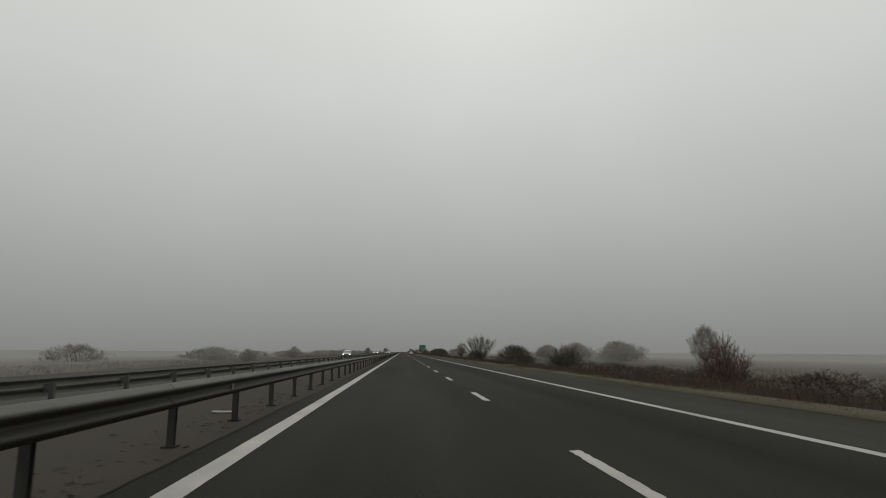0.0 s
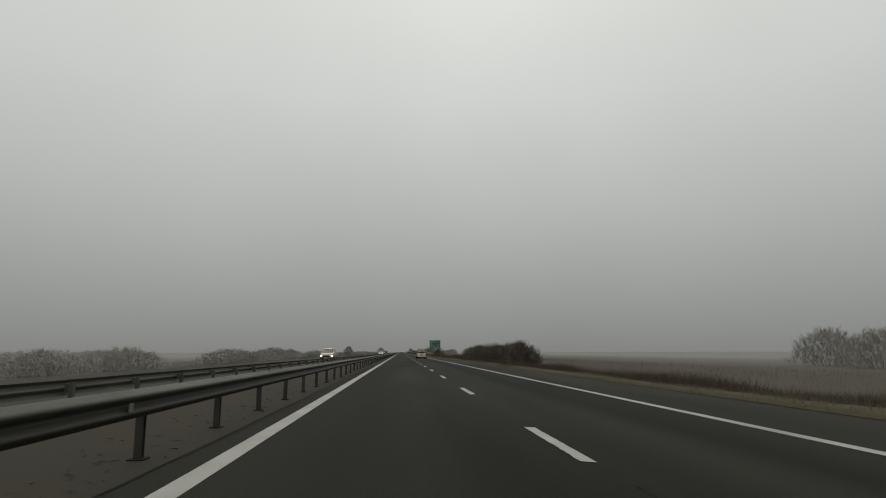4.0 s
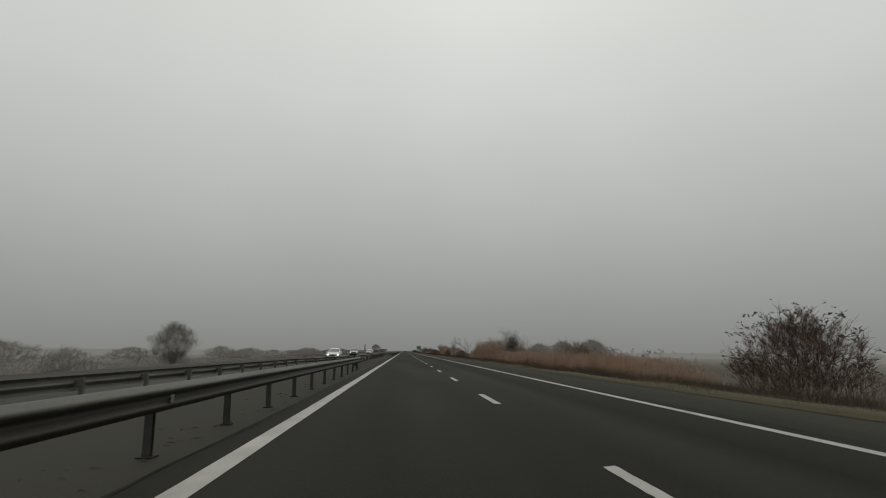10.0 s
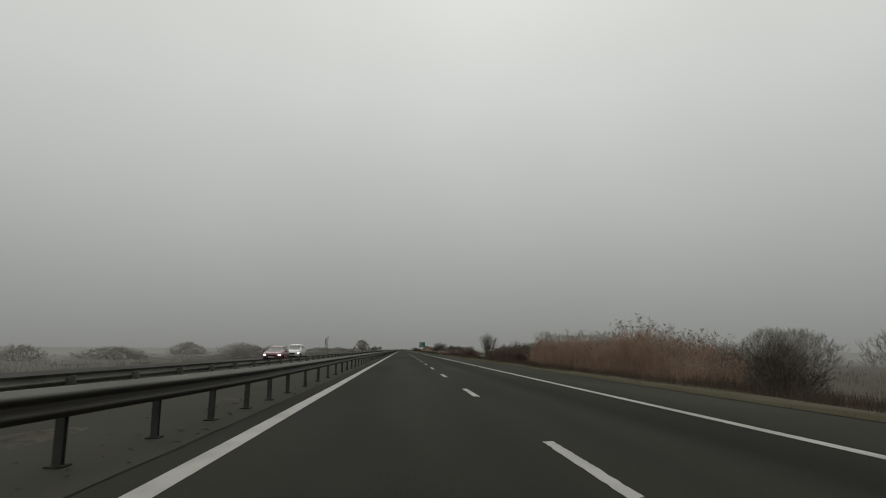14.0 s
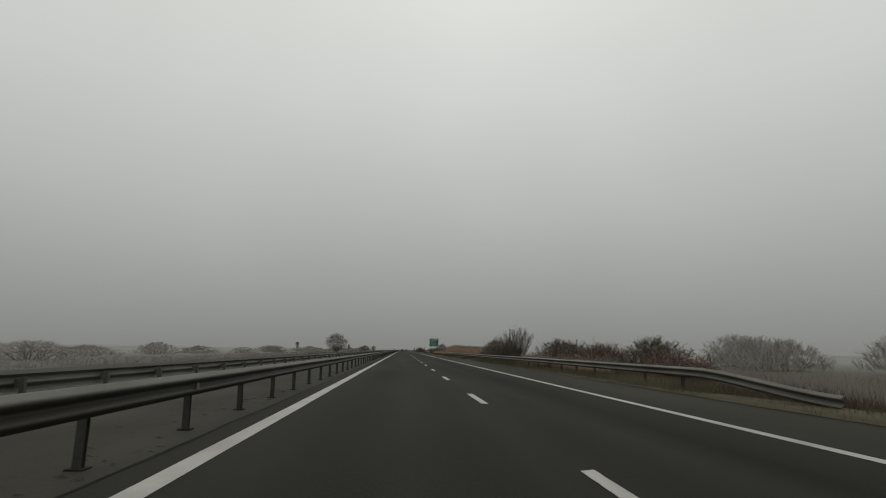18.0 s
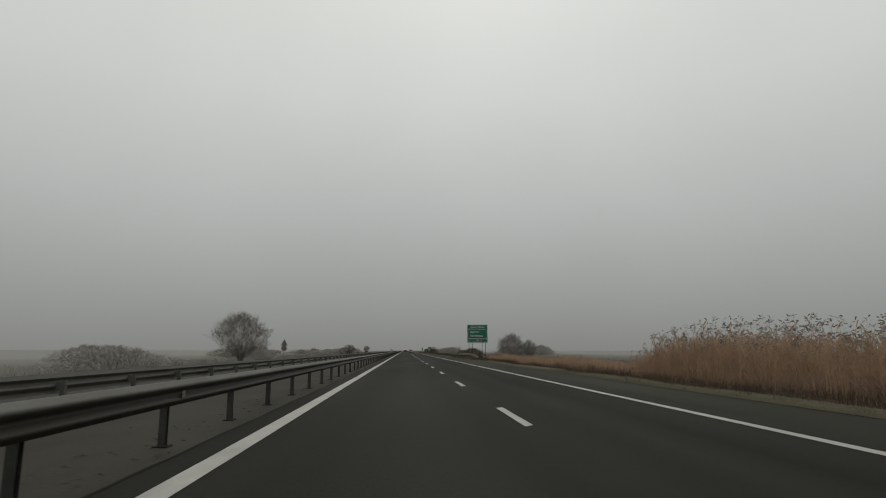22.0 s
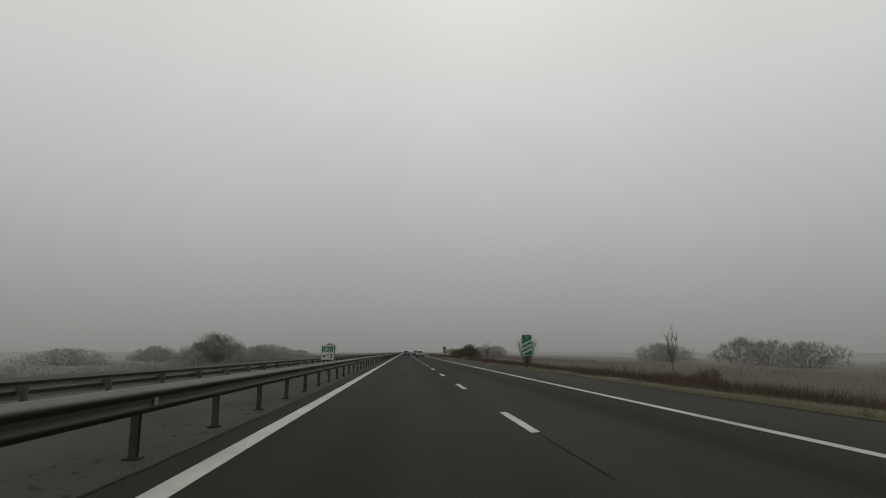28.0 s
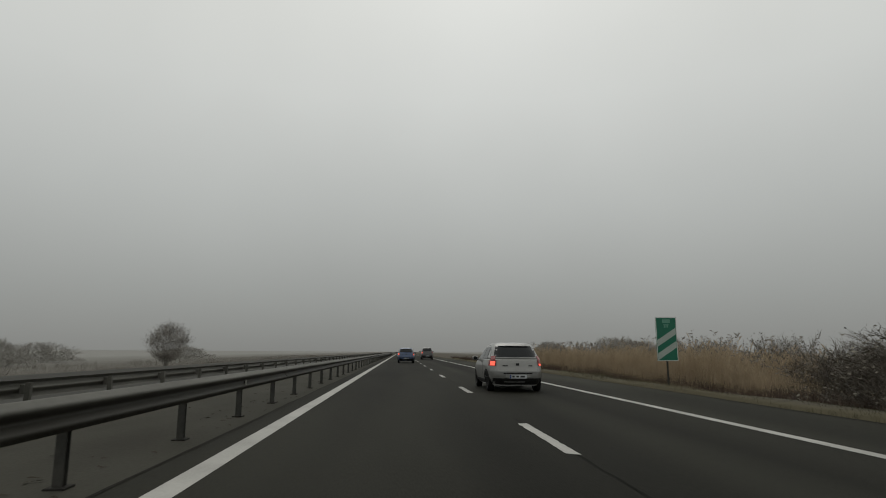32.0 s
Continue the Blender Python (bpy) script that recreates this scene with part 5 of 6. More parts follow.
def a_frame_pole(x, y, h, crossed):
    t = empty("utility_pole", pose(x, y, ground_height(x, y) - 0.1, 0, 0, 25), "weathered timber A-frame utility pole" if not crossed else "pair of braced timber utility poles", "utility pole")
    if crossed:
        part("pole", tube_bm([(-0.22, 0, 0), (-0.14, 0, h * 0.9)], 0.055, 8), M_BARK, t)
        part("pole", tube_bm([(0.22, 0, 0), (0.2, 0, h)], 0.055, 8), M_BARK, t)
        for a, b in ((0.92, 0.72), (0.62, 0.72), (0.62, 0.45), (0.40, 0.45)):
            part("strut", tube_bm([(-0.16, 0, h * b), (0.2, 0, h * a)], 0.022, 6), M_BARK, t)
        part("arm", tube_bm([(0.1, 0, h * 0.95), (0.5, 0, h * 0.90)], 0.03, 6), M_BARK, t)
    else:
        part("pole", tube_bm([(-0.26, 0, 0), (0.0, 0, h)], 0.055, 8), M_BARK, t)
        part("pole", tube_bm([(0.26, 0, 0), (0.0, 0, h * 0.98)], 0.055, 8), M_BARK, t)
        for f in (0.35, 0.62):
            part("strut", tube_bm([(-0.24 * (1 - f), 0, h * f), (0.24 * (1 - f), 0, h * f - 0.12)], 0.022, 6), M_BARK, t)


a_frame_pole(-20.8, 628.5, 4.0, False)
a_frame_pole(-20.8, 631.5, 4.5, True)


def marker_stake(x, y, h):
    t = empty("marker_stake", pose(x, y, ground_height(x, y), 0, 2, 0), "thin weathered marker stake standing in the weeds", "stake")
    part("stake", tube_bm([(0, 0, -0.3), (0, 0, h)], 0.028, 8), M_BARK, t)
    part("cap", tube_bm([(0, 0, h), (0, 0, h + 0.05)], 0.034, 8), M_POST, t)


marker_stake(10.6, 285.2, 1.75)


def tussock(x, y, r, h, seed):
    """A rounded heap of long dry grass that hangs over on all sides."""
    rnd = random.Random(seed)
    v, f = [], []
    for _ in range(1500):
        a, q = rnd.uniform(0, math.tau), rnd.random() ** 0.5
        px, py = math.cos(a) * r * q, math.sin(a) * r * q
        pz = h * (1 - q * q) * 0.72
        L, w, b = rnd.uniform(0.18, 0.36), 0.008, rnd.uniform(0, math.pi)
        ox, oy = math.cos(a) * L * (0.25 + 0.5 * q), math.sin(a) * L * (0.25 + 0.5 * q)
        n, c, s = len(v), math.cos(b) * w, math.sin(b) * w
        v += [(px - c, py - s, pz - 0.12), (px + c, py + s, pz - 0.12), (px + ox * 0.5 + c, py + oy * 0.5 + s, pz + L * 0.75), (px + ox, py + oy, pz + L * 0.45 * rnd.uniform(0.4, 1.3))]
        f += [(n, n + 1, n + 2), (n, n + 2, n + 3)]
    ob = new("grass_tussock", mesh_from("grass_tussock", v, f, M_STRAW))
    ob.matrix_basis = Matrix.Translation((x, y, ground_height(x, y)))
    return tagged(ob, "rounded tussock of long pale dry grass on the verge", "grass")


M_STRAW = material("dry_straw", (0.23, 0.205, 0.145), 0.9, 0, (0.11, 0.098, 0.066), 1.5, 14, 0, spec=0.2)
for i, (x, y, r, h) in enumerate(((7.9, 1004.0, 0.6, 0.28), (8.5, 1006.5, 0.8, 0.36), (8.0, 1001.5, 0.5, 0.25), (8.8, 1012.0, 0.7, 0.34), (9.0, 997.5, 0.7, 0.3))):
    tussock(x, y, r, h, 60 + i)


# ---- cars ----
def paint(name, base, dark, rough=0.3, metal=0.0):
    return material(name, base, rough, metal, dark, 1.2, 30, 0.0, contrast=0.7, coat=0.5)


M_CREAM = paint("cream_paint", (0.66, 0.635, 0.53), (0.54, 0.515, 0.42))
M_SILVER = paint("silver_paint", (0.25, 0.25, 0.24), (0.19, 0.19, 0.18), 0.33, 0.35)
M_BLUEPAINT = paint("blue_paint", (0.035, 0.066, 0.14), (0.025, 0.048, 0.10), 0.3, 0.2)
M_DARKPAINT = paint("dark_grey_paint", (0.05, 0.05, 0.05), (0.035, 0.035, 0.035))
M_WHITEPAINT = paint("white_paint", (0.55, 0.56, 0.54), (0.45, 0.46, 0.44))
M_REDPAINT = paint("dark_red_paint", (0.16, 0.03, 0.045), (0.12, 0.022, 0.034))
M_GREENPAINT = paint("grey_green_paint", (0.07, 0.088, 0.076), (0.05, 0.064, 0.055))
M_TANPAINT = paint("sand_paint", (0.28, 0.20, 0.12), (0.21, 0.15, 0.09))
M_GLASS = material("tinted_glass", (0.012, 0.014, 0.015), 0.1, 0, (0.01, 0.012, 0.013), 2, 20, 0, spec=0.22)
M_CLEAR = material("side_glass", (0.10, 0.14, 0.125), 0.08, 0, (0.08, 0.11, 0.10), 2, 20, 0, spec=0.5)
M_TRIM = material("black_plastic", (0.012, 0.012, 0.012), 0.65, 0, (0.008, 0.008, 0.008), 8, 60, 0.1, spec=0.25)
M_TYRE = material("tyre_rubber", (0.010, 0.010, 0.010), 0.9, 0, (0.006, 0.006, 0.006), 8, 60, 0.2, spec=0.15)
M_RIM = material("dull_alloy", (0.028, 0.028, 0.028), 0.6, 0.4, (0.016, 0.016, 0.016), 8, 60, 0.05)
M_CHROME = material("chrome", (0.6, 0.6, 0.6), 0.2, 0.9, (0.5, 0.5, 0.5), 8, 60, 0)
M_PLATE = material("plate_white", (0.5, 0.52, 0.53), 0.5, 0, (0.4, 0.42, 0.43), 8, 60, 0)
M_LENS = glow("red_lens", (1, 0.03, 0.02), 0.03, (0.15, 0.013, 0.014))
M_LIT = glow("lit_tail_lamp", (1.0, 0.12, 0.07), 1.25, (0.4, 0.02, 0.02))
M_HOT = glow("lit_fog_lamp", (1.0, 0.30, 0.08), 2.2, (0.4, 0.05, 0.02))
M_HEAD = glow("lit_headlamp", (1.0, 0.97, 0.9), 4.0, (0.8, 0.8, 0.8))


class Shell:
    """A car's skin as rounded outlines stacked in z: rows of (z, rear y, front y, half width, squareness)."""

    def __init__(self, rows):
        self.z = [r[0] for r in rows]
        self.rows = np.array([r[1:] for r in rows])

    def at(self, z):
        return [float(np.interp(z, self.z, self.rows[:, k])) for k in range(4)]

    def end(self, x, z, front=False):
        y0, y1, hw, n = self.at(z)
        k = max(0.0, 1 - min(1.0, abs(x) / hw) ** n) ** (1 / n)
        return (y0 + y1) / 2 + (1 if front else -1) * (y1 - y0) / 2 * k

    def side(self, y, z, sign):
        y0, y1, hw, n = self.at(z)
        k = max(0.0, 1 - min(1.0, abs(y - (y0 + y1) / 2) / ((y1 - y0) / 2)) ** n) ** (1 / n)
        return sign * hw * k

    def loft(self, name, z0, z1, mat, parent, cap=False, count=56, label="", off=0.0):
        zs = sorted({z0, z1, *[z for z in self.z if z0 < z < z1]})
        zs = sorted(set(zs + [(a + b) / 2 for a, b in zip(zs, zs[1:])]))
        verts, faces = [], []
        for z in zs:
            y0, y1, hw, n = self.at(z)
            for k in range(count):
                a = math.tau * k / count
                c, s = math.cos(a), math.sin(a)
                verts.append((math.copysign(abs(c) ** (2 / n), c) * (hw + off), (y0 + y1) / 2 + math.copysign(abs(s) ** (2 / n), s) * ((y1 - y0) / 2 + off), z))
        for j in range(len(zs) - 1):
            for k in range(count):
                faces.append((j * count + k, j * count + (k + 1) % count, (j + 1) * count + (k + 1) % count, (j + 1) * count + k))
        faces.append(tuple(reversed(range(count))))
        if cap:
            faces.append(tuple(range((len(zs) - 1) * count, len(zs) * count)))
        return part_mesh(name, mesh_from(name, verts, faces, mat, True), parent, label=label)

    def grid(self, name, fn, a0, a1, b0, b1, mat, parent, na=8, nb=4, label=""):
        """A skin piece with thickness from fn(a, b, depth)."""
        verts, faces = [], []
        for d in (1, 0):
            for j in range(nb + 1):
                for i in range(na + 1):
                    verts.append(fn(a0 + (a1 - a0) * i / na, b0 + (b1 - b0) * j / nb, d))
        m = (na + 1) * (nb + 1)
        for j in range(nb):
            for i in range(na):
                q = j * (na + 1) + i
                faces.append((q, q + 1, q + na + 2, q + na + 1))
        rim = [i for i in range(na + 1)] + [j * (na + 1) + na for j in range(1, nb + 1)] + [nb * (na + 1) + i for i in range(na - 1, -1, -1)] + [j * (na + 1) for j in range(nb - 1, 0, -1)]
        faces += [(rim[k], rim[(k + 1) % len(rim)], rim[(k + 1) % len(rim)] + m, rim[k] + m) for k in range(len(rim))]
        return part_mesh(name, mesh_from(name, verts, faces, mat), parent, label=label)

    def rear(self, name, x0, x1, z0, z1, mat, parent, off=0.006, taper=0.0, label="", front=False, na=10, nb=4):
        """A piece on the tail or nose; taper draws its top edge in."""
        sg = 1 if front else -1

        def fn(x, z, d):
            t = (z - z0) / max(1e-6, z1 - z0)
            xx = x * (1 - taper * t)
            return (xx, self.end(xx, z, front) + sg * (off if d else -0.02), z)
        return self.grid(name, fn, x0, x1, z0, z1, mat, parent, na, nb, label)

    def oval(self, name, xc, zc, rx, rz, mat, parent, off=0.01, n=2.0, lean=0.0, label="", front=False):
        """A rounded piece on the tail; lean shifts x with height."""
        sg = 1 if front else -1

        def fn(a, r, d):
            c, q = math.cos(a), math.sin(a)
            z = zc + math.copysign(abs(q) ** (2 / n), q) * rz * r
            x = xc + math.copysign(abs(c) ** (2 / n), c) * rx * r + lean * (z - zc)
            return (x, self.end(x, z, front) + sg * (off - 0.006 * r ** 4 if d else -0.02), z)
        return self.grid(name, fn, 0.0, math.tau, 0.04, 1.0, mat, parent, 28, 3, label)

    def flank(self, name, y0, y1, z0, z1, sign, mat, parent, off=0.006, lean0=0.0, lean1=0.0, label="", na=10, nb=4):
        """A piece on a side; lean0 and lean1 shift its top ends along y."""
        def fn(y, z, d):
            t, u = (z - z0) / max(1e-6, z1 - z0), (y - y0) / (y1 - y0)
            yy = y + t * (lean0 * (1 - u) + lean1 * u)
            return (self.side(yy, z, sign) + sign * (off if d else -0.02), yy, z)
        return self.grid(name, fn, y0, y1, z0, z1, mat, parent, na, nb, label)

    def arch(self, parent, yc, zc, r0, r1, sign, mat, name="wheel_arch", a0=-0.12, a1=math.pi + 0.12, off=0.012):
        def fn(a, r, d):
            y, z = yc + math.cos(a) * r, max(self.z[0] + 0.01, zc + math.sin(a) * r)
            return (self.side(y, min(z, 0.9), sign) + sign * (off if d else -0.03), y, z)
        return self.grid(name, fn, a0, a1, r0, r1, mat, parent, 18, 2)


def wheel_meshes(r, w):
    prof = [(r * 0.66, -w / 2 + 0.01), (r * 0.80, -w / 2), (r * 0.95, -w / 2 + 0.008), (r, -w / 2 + 0.04), (r, w / 2 - 0.04), (r * 0.95, w / 2 - 0.008), (r * 0.80, w / 2), (r * 0.66, w / 2 - 0.01)]
    n = 32
    verts = [(x, math.cos(math.tau * k / n) * q, math.sin(math.tau * k / n) * q) for q, x in prof for k in range(n)]
    faces = [(j * n + k, j * n + (k + 1) % n, (j + 1) * n + (k + 1) % n, (j + 1) * n + k) for j in range(len(prof) - 1) for k in range(n)]
    tyre = mesh_from("tyre", verts, faces, M_TYRE, True)
    bm = bmesh.new()
    for a, b, x0, x1 in ((0.0, 0.14, -0.06, 0.065), (0.58, 0.675, -0.09, 0.085), (0.14, 0.58, -0.02, 0.0)):
        ring = [[bm.verts.new((x, math.cos(math.tau * k / n) * q * r, math.sin(math.tau * k / n) * q * r)) for k in range(n)] for q, x in ((max(a, 0.01), x1), (b, x1), (b, x0), (max(a, 0.01), x0))]
        for i in range(4):
            for k in range(n):
                bm.faces.new((ring[i][k], ring[i][(k + 1) % n], ring[(i + 1) % 4][(k + 1) % n], ring[(i + 1) % 4][k]))
    for s in range(5):
        rot = Matrix.Rotation(math.tau * s / 5, 4, "X")
        before = set(bm.verts)
        box_bm(0.02, 0.06, -0.035, 0.035, r * 0.10, r * 0.60, 0.008, bm)
        bmesh.ops.transform(bm, matrix=rot, verts=[v for v in bm.verts if v not in before])
    rim = bpy.data.meshes.new("rim")
    bm.to_mesh(rim)
    bm.free()
    rim.materials.append(M_RIM)
    return tyre, rim


WHEEL = wheel_meshes(0.31, 0.19)


def add_wheels(t, track, y_rear, y_front, r=0.31, rim_out=0.0):
    k = r / 0.31
    for y in (y_rear, y_front):
        for s in (-1, 1):
            w = new("wheel")
            w.parent = t
            w.matrix_basis = pose(s * (track / 2 - 0.015), y, r, 0, 0, 0 if s > 0 else 180) @ Matrix.Diagonal((1, k, k, 1))
            part_mesh("tyre", WHEEL[0], w)
            part_mesh("rim", WHEEL[1], w, pose(rim_out, 0, 0) @ Matrix.Diagonal((0.6 if rim_out else 1, 1, 1, 1)))


def mirror(t, x, y, z, mat, ring=None):
    bm = bmesh.new()
    bmesh.ops.create_uvsphere(bm, u_segments=18, v_segments=10, radius=1.0)
    for v in bm.verts:
        v.co = Vector((math.copysign(abs(v.co.x) ** 0.8, v.co.x) * 0.105, max(v.co.y * 0.09, -0.045), math.copysign(abs(v.co.z) ** 0.8, v.co.z) * 0.075))
    housing = part("mirror", bm, mat, t, m=pose(x, y, z), smooth=True)
    part("mirror_glass", tube_bm([(0, -0.052, 0), (0, -0.046, 0)], 0.062, 18), M_GLASS if ring is None else ring, housing)
    part("mirror_arm", tube_bm([(0, 0, -0.02), (-0.13 if x > 0 else 0.13, 0, -0.07)], 0.025, 6), M_TRIM, t, m=pose(x, y, z))


def number_plate(shell, t, z, x=0.0, w=0.52, h=0.11, front=False):
    y = shell.end(x, z, front)
    sg = 1 if front else -1
    p = part("number_plate", box_bm(x - w / 2, x + w / 2, y + sg * 0.012, y + sg * 0.03, z - h / 2, z + h / 2, 0.004), M_PLATE, t, "white number plate with a blue strip")
    part("strip", box_bm(x - w / 2 + 0.004, x - w / 2 + 0.045, y + sg * 0.030, y + sg * 0.033, z - h / 2 + 0.004, z + h / 2 - 0.004), M_BLUE, p, "blue strip")
    for i, (a, b) in enumerate(((-0.19, -0.11), (-0.06, 0.02), (0.06, 0.20))):
        part("bar", box_bm(x + a * w / 0.52, x + b * w / 0.52, y + sg * 0.030, y + sg * 0.033, z - h * 0.24, z + h * 0.24), M_BLACK, p, "plain dark bar")


def small_hatchback(m):
    """Small cream three-door hatchback, seen from behind."""
    t = empty("hatchback", m, "small cream hatchback with black stripes and a lit fog lamp", "car")
    S = Shell([(0.17, -1.66, 1.70, 0.72, 5), (0.24, -1.76, 1.80, 0.79, 4.6), (0.34, -1.82, 1.84, 0.825, 5.6), (0.46, -1.845, 1.85, 0.838, 5.6), (0.62, -1.83, 1.84, 0.842, 5.6), (0.80, -1.79, 1.70, 0.838, 5.6),
               (0.93, -1.74, 1.36, 0.822, 5.6), (1.01, -1.70, 1.04, 0.80, 5.6), (1.12, -1.62, 0.74, 0.75, 4.2), (1.22, -1.54, 0.52, 0.70, 4.4), (1.32, -1.47, 0.34, 0.655, 4.4),
               (1.355, -1.46, 0.28, 0.64, 4.2), (1.385, -1.40, 0.18, 0.60, 4), (1.402, -1.24, 0.0, 0.50, 3.6), (1.41, -0.95, -0.25, 0.30, 3)])
    S.loft("body", 0.17, 1.01, M_CREAM, t, True)
    S.loft("lower_trim", 0.175, 0.33, M_TRIM, t, False, label="black sill and lower bumper", off=0.012)
    S.loft("greenhouse", 1.01, 1.335, M_GLASS, t, True, label="dark tinted glass all round", off=-0.004)
    S.loft("roof", 1.335, 1.41, M_CREAM, t, True, label="cream roof")
    S.rear("spoiler", -0.57, 0.57, 1.347, 1.378, M_CREAM, t, 0.07, na=16)
    S.rear("spoiler_underside", -0.57, 0.57, 1.300, 1.345, M_TRIM, t, 0.055, na=16)
    S.rear("belt_trim", -0.79, 0.79, 1.0, 1.024, M_TRIM, t, 0.010, na=40)
    for s in (-1, 1):
        S.flank("belt_trim", -1.62, 0.9, 1.0, 1.024, s, M_TRIM, t, 0.010)
        S.flank("side_window", -0.28, 0.60, 1.03, 1.315, s, M_CLEAR, t, 0.004, -0.02, -0.28, "lighter front side window")
        S.flank("door_seam", -0.36, -0.35, 0.34, 1.0, s, M_TRIM, t, 0.002, -0.02, -0.02, na=1, nb=6)
        S.flank("door_handle", -0.25, -0.08, 0.86, 0.885, s, M_CHROME, t, 0.03, na=3, nb=1)
        S.flank("side_repeater", 0.80, 0.90, 0.85, 0.91, s, M_TRIM, t, 0.01, na=3, nb=2)
        for y in (-1.205, 1.262):
            S.arch(t, y, 0.30, 0.30, 0.405, s, M_TRIM, off=0.035)
            S.arch(t, y, 0.30, 0.02, 0.30, s, M_TYRE, "arch_liner", -0.6, math.pi + 0.6, 0.004)
        S.oval("lamp_ring", s * 0.685, 0.805, 0.062, 0.132, M_CHROME, t, 0.012, 3.2, -0.16 * s)
        lamp = S.oval("taillight", s * 0.685, 0.805, 0.050, 0.119, M_LENS, t, 0.020, 3.2, -0.16 * s, "red tail lamp in a chrome ring")
        if s < 0:
            for z in (0.775, 0.835):
                S.oval("bulb", -0.695, z, 0.018, 0.017, M_LIT, lamp, 0.026, 2.0)
        mirror(t, s * 0.95, 0.62, 1.04, M_TRIM, M_CHROME)
    S.rear("bumper", -0.815, 0.815, 0.345, 0.595, M_CREAM, t, 0.02, na=24)
    S.rear("bumper_crease", -0.80, 0.80, 0.50, 0.506, M_TRIM, t, 0.0205, na=24, nb=1)
    S.rear("bumper_seam", -0.8, 0.8, 0.598, 0.606, M_TRIM, t, 0.003, na=20, nb=1)
    S.rear("tailgate_seam", -0.565, -0.557, 0.61, 0.99, M_TRIM, t, 0.002, -0.06, na=1)
    S.rear("tailgate_seam", 0.557, 0.565, 0.61, 0.99, M_TRIM, t, 0.002, -0.06, na=1)
    S.rear("stripe", -0.17, 0.19, 0.615, 0.765, M_BLACK, t, 0.004)
    S.rear("stripe", -0.17, 0.19, 0.92, 1.003, M_BLACK, t, 0.004)
    S.rear("emblem", -0.07, 0.09, 0.95, 0.968, M_CHROME, t, 0.012, na=3, nb=1)
    S.rear("emblem", -0.03, 0.05, 0.938, 0.980, M_CHROME, t, 0.010, na=3, nb=1)
    S.rear("emblem", -0.008, 0.028, 0.635, 0.75, M_PLATE, t, 0.010, na=2, nb=2)
    S.rear("emblem", -0.065, 0.085, 0.668, 0.685, M_PLATE, t, 0.010, na=3, nb=1)
    S.oval("handle_bar", 0.01, 0.900, 0.345, 0.021, M_CREAM, t, 0.05, 4.0, 0.0, label="cream tailgate handle bar")
    number_plate(S, t, 0.82, 0.01, 0.54, 0.115)
    S.oval("fog_lamp_ring", 0.11, 0.330, 0.135, 0.044, M_CHROME, t, 0.026, 2.4)
    S.oval("fog_lamp", 0.11, 0.330, 0.124, 0.037, M_LENS, t, 0.031, 2.4)
    S.oval("fog_bulb", 0.11, 0.331, 0.036, 0.016, M_HOT, t, 0.036, 2.4)
    S.rear("wiper", -0.30, 0.06, 1.035, 1.052, M_TRIM, t, 0.02, na=6, nb=1)
    S.oval("wiper_pivot", 0.02, 1.045, 0.05, 0.022, M_TRIM, t, 0.03)
    part("antenna", tube_bm([(0, 0, 1.39), (0, -0.02, 1.43), (0.0, -0.05, 1.47), (0.02, -0.16, 1.90)], 0.006, 6), M_TRIM, t, m=pose(0.02, -1.02, 0))
    add_wheels(t, 1.60, -1.205, 1.262, 0.305, 0.04)
    return t


HATCH = [(0.20, -1.88, 1.85, 0.74, 5), (0.30, -1.97, 1.96, 0.82, 4.6), (0.45, -2.02, 2.00, 0.858, 5.2), (0.62, -2.01, 1.99, 0.868, 5.2), (0.78, -1.95, 1.90, 0.865, 5.2), (0.90, -1.92, 1.62, 0.85, 5.2),
         (0.99, -1.88, 1.20, 0.83, 5.2), (1.12, -1.78, 0.90, 0.775, 4.2), (1.28, -1.64, 0.58, 0.705, 4.2), (1.40, -1.52, 0.36, 0.64, 4), (1.46, -1.42, 0.22, 0.59, 3.8), (1.50, -1.20, 0.0, 0.48, 3.6), (1.515, -0.9, -0.3, 0.3, 3)]


def scaled(rows, length, width, height):
    return [(z * height / 1.515, a * length / 4.0, b * length / 4.0, w * width / 1.736, n) for z, a, b, w, n in rows]


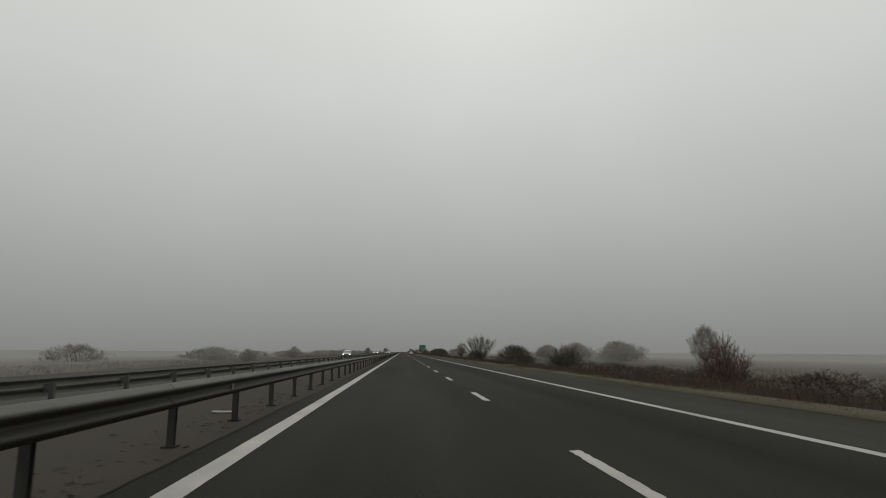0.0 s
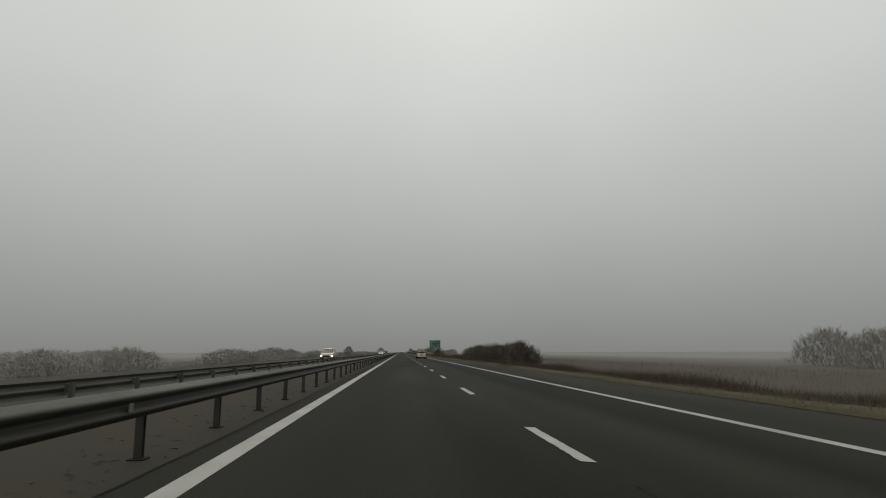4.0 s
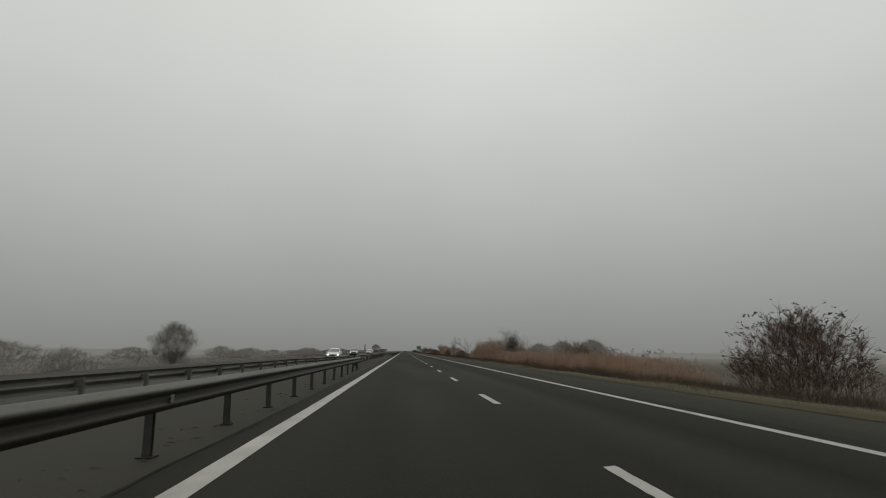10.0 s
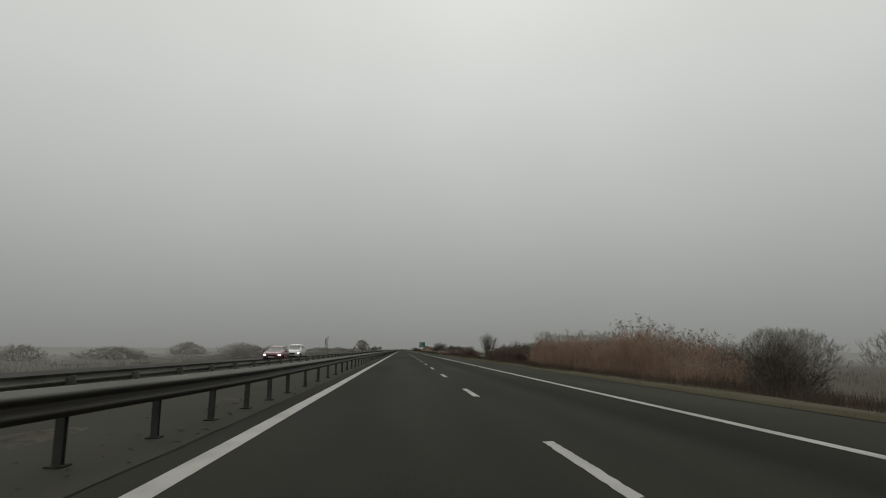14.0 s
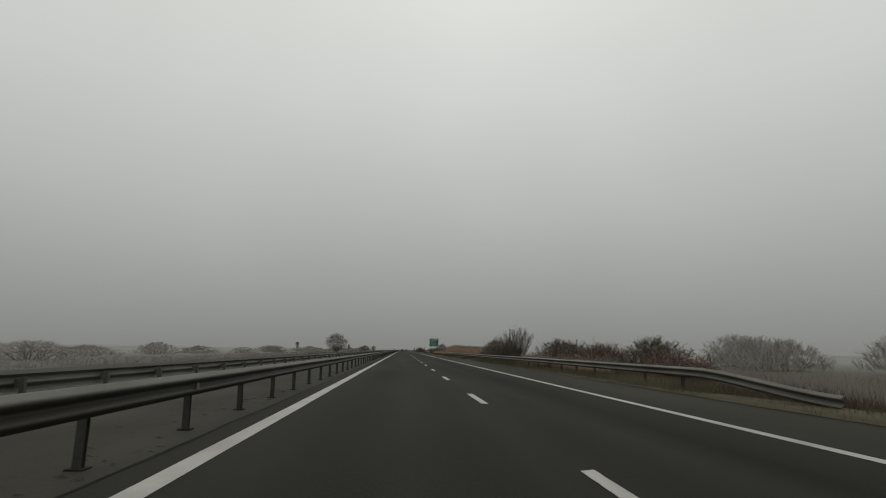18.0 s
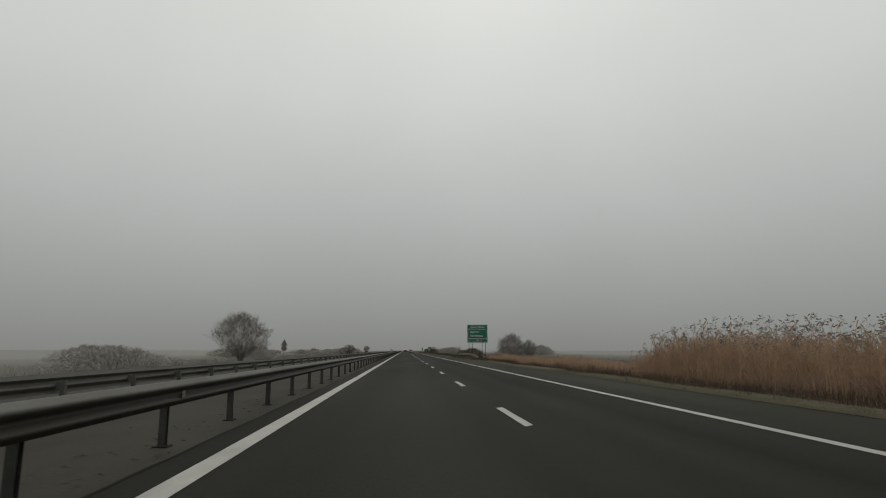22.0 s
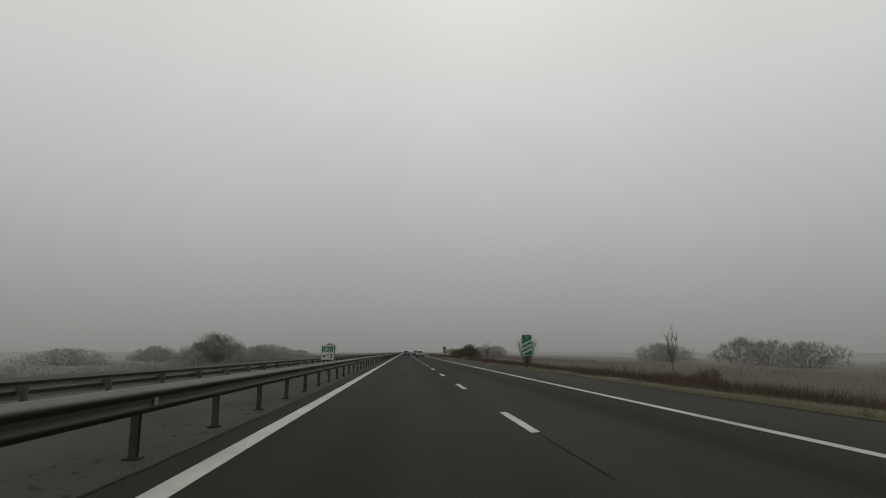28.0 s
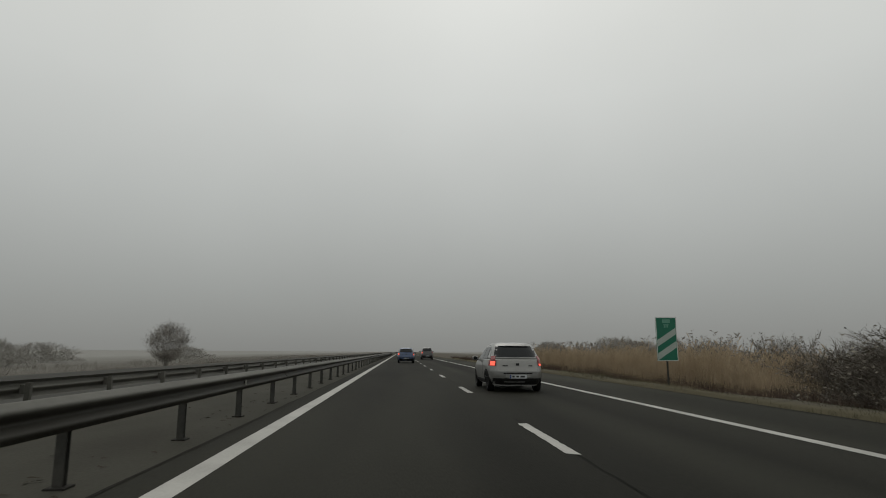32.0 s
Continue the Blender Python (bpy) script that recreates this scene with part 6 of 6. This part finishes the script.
def family_car(name, m, label, mat, length, width, height, tail=True, lit=("left",), head=False, rails=False):
    """A five-door car; its tail or nose carries the detail that shows."""
    t = empty(name, m, label, "car")
    kz, ky, kw = height / 1.515, length / 4.0, width / 1.736
    S = Shell(scaled(HATCH, length, width, height))
    S.loft("body", 0.20 * kz, 0.99 * kz, mat, t, True)
    S.loft("cabin", 0.99 * kz, 1.515 * kz, mat, t, True)
    S.rear("rear_window", -0.755 * kw, 0.755 * kw, 1.055 * kz, 1.435 * kz, M_GLASS, t, 0.008, 0.17, "dark rear window", na=18, nb=6)
    S.rear("windscreen", -0.68 * kw, 0.68 * kw, 1.0 * kz, 1.40 * kz, M_GLASS, t, 0.008, 0.16, "dark windscreen", True, na=16, nb=6)
    for s in (-1, 1):
        S.flank("side_window", -0.48 * ky, 0.42 * ky, 1.0 * kz, 1.36 * kz, s, M_GLASS, t, 0.006, 0.0, -0.18)
        S.flank("side_window", -1.18 * ky, -0.53 * ky, 1.0 * kz, 1.36 * kz, s, M_GLASS, t, 0.006, 0.10, 0.0)
        S.flank("sill_trim", -0.9 * ky, 0.95 * ky, 0.22 * kz, 0.36 * kz, s, M_TRIM, t, 0.012)
        S.flank("door_handle", -0.42 * ky, -0.24 * ky, 0.88 * kz, 0.905 * kz, s, mat, t, 0.03, na=3, nb=1)
        S.flank("door_seam", -0.515 * ky, -0.503 * ky, 0.38 * kz, 0.98 * kz, s, M_TRIM, t, 0.003, na=1)
        for y in (-1.23 * ky, 1.28 * ky):
            S.arch(t, y, 0.31, 0.31, 0.37, s, M_TRIM)
            S.arch(t, y, 0.31, 0.02, 0.31, s, M_TYRE, "arch_liner", -0.6, math.pi + 0.6, 0.004)
        mirror(t, s * (0.95 * kw), 0.62 * ky, 1.0 * kz, mat)
        if tail:
            on = ("left" in lit and s < 0) or ("right" in lit and s > 0)
            x0, x1 = sorted((s * 0.655 * kw, s * 0.825 * kw))
            lamp = S.rear("taillight", x0, x1, 0.785 * kz, 0.965 * kz, M_LENS, t, 0.02, 0.03, "tall red tail lamp", na=8, nb=6)
            x0, x1 = sorted((s * 0.665 * kw, s * 0.775 * kw))
            S.rear("upper_lens", x0, x1, 0.970 * kz, 1.085 * kz, M_LENS, lamp, 0.02, 0.05, "red upper lens", na=6, nb=4)
            if on:
                x0, x1 = sorted((s * 0.68 * kw, s * 0.79 * kw))
                S.rear("bulb", x0, x1, 0.80 * kz, (0.93 if s < 0 else 0.85) * kz, M_LIT, lamp, 0.028, 0.02, na=4, nb=2)
        if rails:
            part("roof_rail", tube_bm([(s * 0.58 * kw, -1.1 * ky, 1.45 * kz), (s * 0.57 * kw, -0.9 * ky, 1.53 * kz), (s * 0.55 * kw, 0.1 * ky, 1.53 * kz), (s * 0.56 * kw, 0.2 * ky, 1.46 * kz)], 0.018, 6), M_TRIM, t)
    if tail:
        S.rear("lower_bumper", -0.80 * kw, 0.80 * kw, 0.23 * kz, 0.42 * kz, M_TRIM, t, 0.018, na=20, label="black lower bumper")
        S.rear("bumper_seam", -0.80 * kw, 0.80 * kw, 0.655 * kz, 0.668 * kz, M_TRIM, t, 0.004, na=20, nb=1)
        S.rear("plate_recess", -0.40, 0.40, 0.42 * kz, 0.545 * kz, mat, t, 0.022, 0.06)
        S.rear("bumper_groove", -0.44, 0.44, 0.548 * kz, 0.585 * kz, M_TRIM, t, 0.024, na=10, nb=1)
        S.rear("bumper_step", -0.79 * kw, 0.79 * kw, 0.60 * kz, 0.67 * kz, mat, t, 0.035, na=20, nb=2)
        number_plate(S, t, 0.475 * kz)
        S.rear("emblem", -0.05, 0.05, 0.80 * kz, 0.87 * kz, M_TRIM, t, 0.012, na=3, nb=2)
        S.rear("badge", -0.46, -0.30, 0.78 * kz, 0.81 * kz, M_TRIM, t, 0.010, na=3, nb=1)
        S.rear("badge", 0.34, 0.46, 0.78 * kz, 0.81 * kz, M_TRIM, t, 0.010, na=3, nb=1)
        S.rear("skid_strip", -0.42, 0.20, 0.30 * kz, 0.325 * kz, M_SILVER, t, 0.026, na=6, nb=1)
        S.rear("spoiler", -0.5 * kw, 0.5 * kw, 1.395 * kz, 1.44 * kz, mat, t, 0.06)
    if head:
        S.rear("grille", -0.36 * kw, 0.36 * kw, 0.52 * kz, 0.68 * kz, M_TRIM, t, 0.01, 0, "dark grille", True)
        S.rear("lower_bumper", -0.7 * kw, 0.7 * kw, 0.24 * kz, 0.40 * kz, M_TRIM, t, 0.014, 0, "", True, na=16)
        for s in (-1, 1):
            x0, x1 = sorted((s * 0.50 * kw, s * 0.76 * kw))
            lamp = S.rear("headlamp", x0, x1, 0.60 * kz, 0.74 * kz, M_CHROME, t, 0.016, 0, "", True, na=6)
            S.rear("bulb", x0 + 0.03, x1 - 0.05, 0.615 * kz, 0.725 * kz, M_HEAD, lamp, 0.024, 0, "glowing headlamp", True, na=4, nb=2)
        number_plate(S, t, 0.46 * kz, front=True)
    add_wheels(t, 1.49 * kw, -1.23 * ky, 1.28 * ky)
    return t


def facing_us(x, y, front_at):
    """A pose for an oncoming car whose nose stands at y."""
    return pose(x, y + front_at, 0, 0, 0, 180)


small_hatchback(pose(1.72, 241.0 + 1.205, 0.0, 0, 0, 0))
family_car("hatchback", pose(1.46, 1044.9 + 1.25, 0, 0, 0, 0.5), "silver five-door hatchback on the road, its tail lamps lit", M_SILVER, 4.05, 1.75, 1.51, lit=("left", "right"))
family_car("suv", pose(-1.50, 1090.0 + 2.2, 0), "blue sport utility car on the fast lane, tail lamps lit", M_BLUEPAINT, 4.6, 1.86, 1.62, lit=("left", "right"))
family_car("van", pose(1.95, 1118.0 + 2.2, 0), "dark van driving far ahead with one tail lamp lit", M_DARKPAINT, 4.6, 1.85, 1.85)
family_car("estate_car", facing_us(-13.0, 112.4, 2.1), "pale silver oncoming car with glowing headlamps", M_SILVER, 4.3, 1.76, 1.48, False, (), True)
family_car("oncoming_van", facing_us(-11.3, 207.0, 2.2), "sand-coloured oncoming van with glowing headlamps", M_TANPAINT, 4.5, 1.8, 1.75, False, (), True)
family_car("saloon_car", facing_us(-11.3, 417.5, 2.1), "white oncoming car behind the guard rail", M_WHITEPAINT, 4.3, 1.78, 1.48, False, (), True)
family_car("suv", facing_us(-13.4, 475.5, 2.2), "grey-green oncoming sport utility car with glowing headlamps", M_GREENPAINT, 4.5, 1.84, 1.78, False, (), True)
family_car("saloon_car", facing_us(-13.2, 531.0, 2.1), "dark red oncoming car behind the guard rails", M_REDPAINT, 4.3, 1.76, 1.46, False, (), True)
family_car("pickup", facing_us(-13.5, 542.0, 2.3), "white oncoming car with glowing headlamps", M_WHITEPAINT, 4.6, 1.8, 1.66, False, (), True)
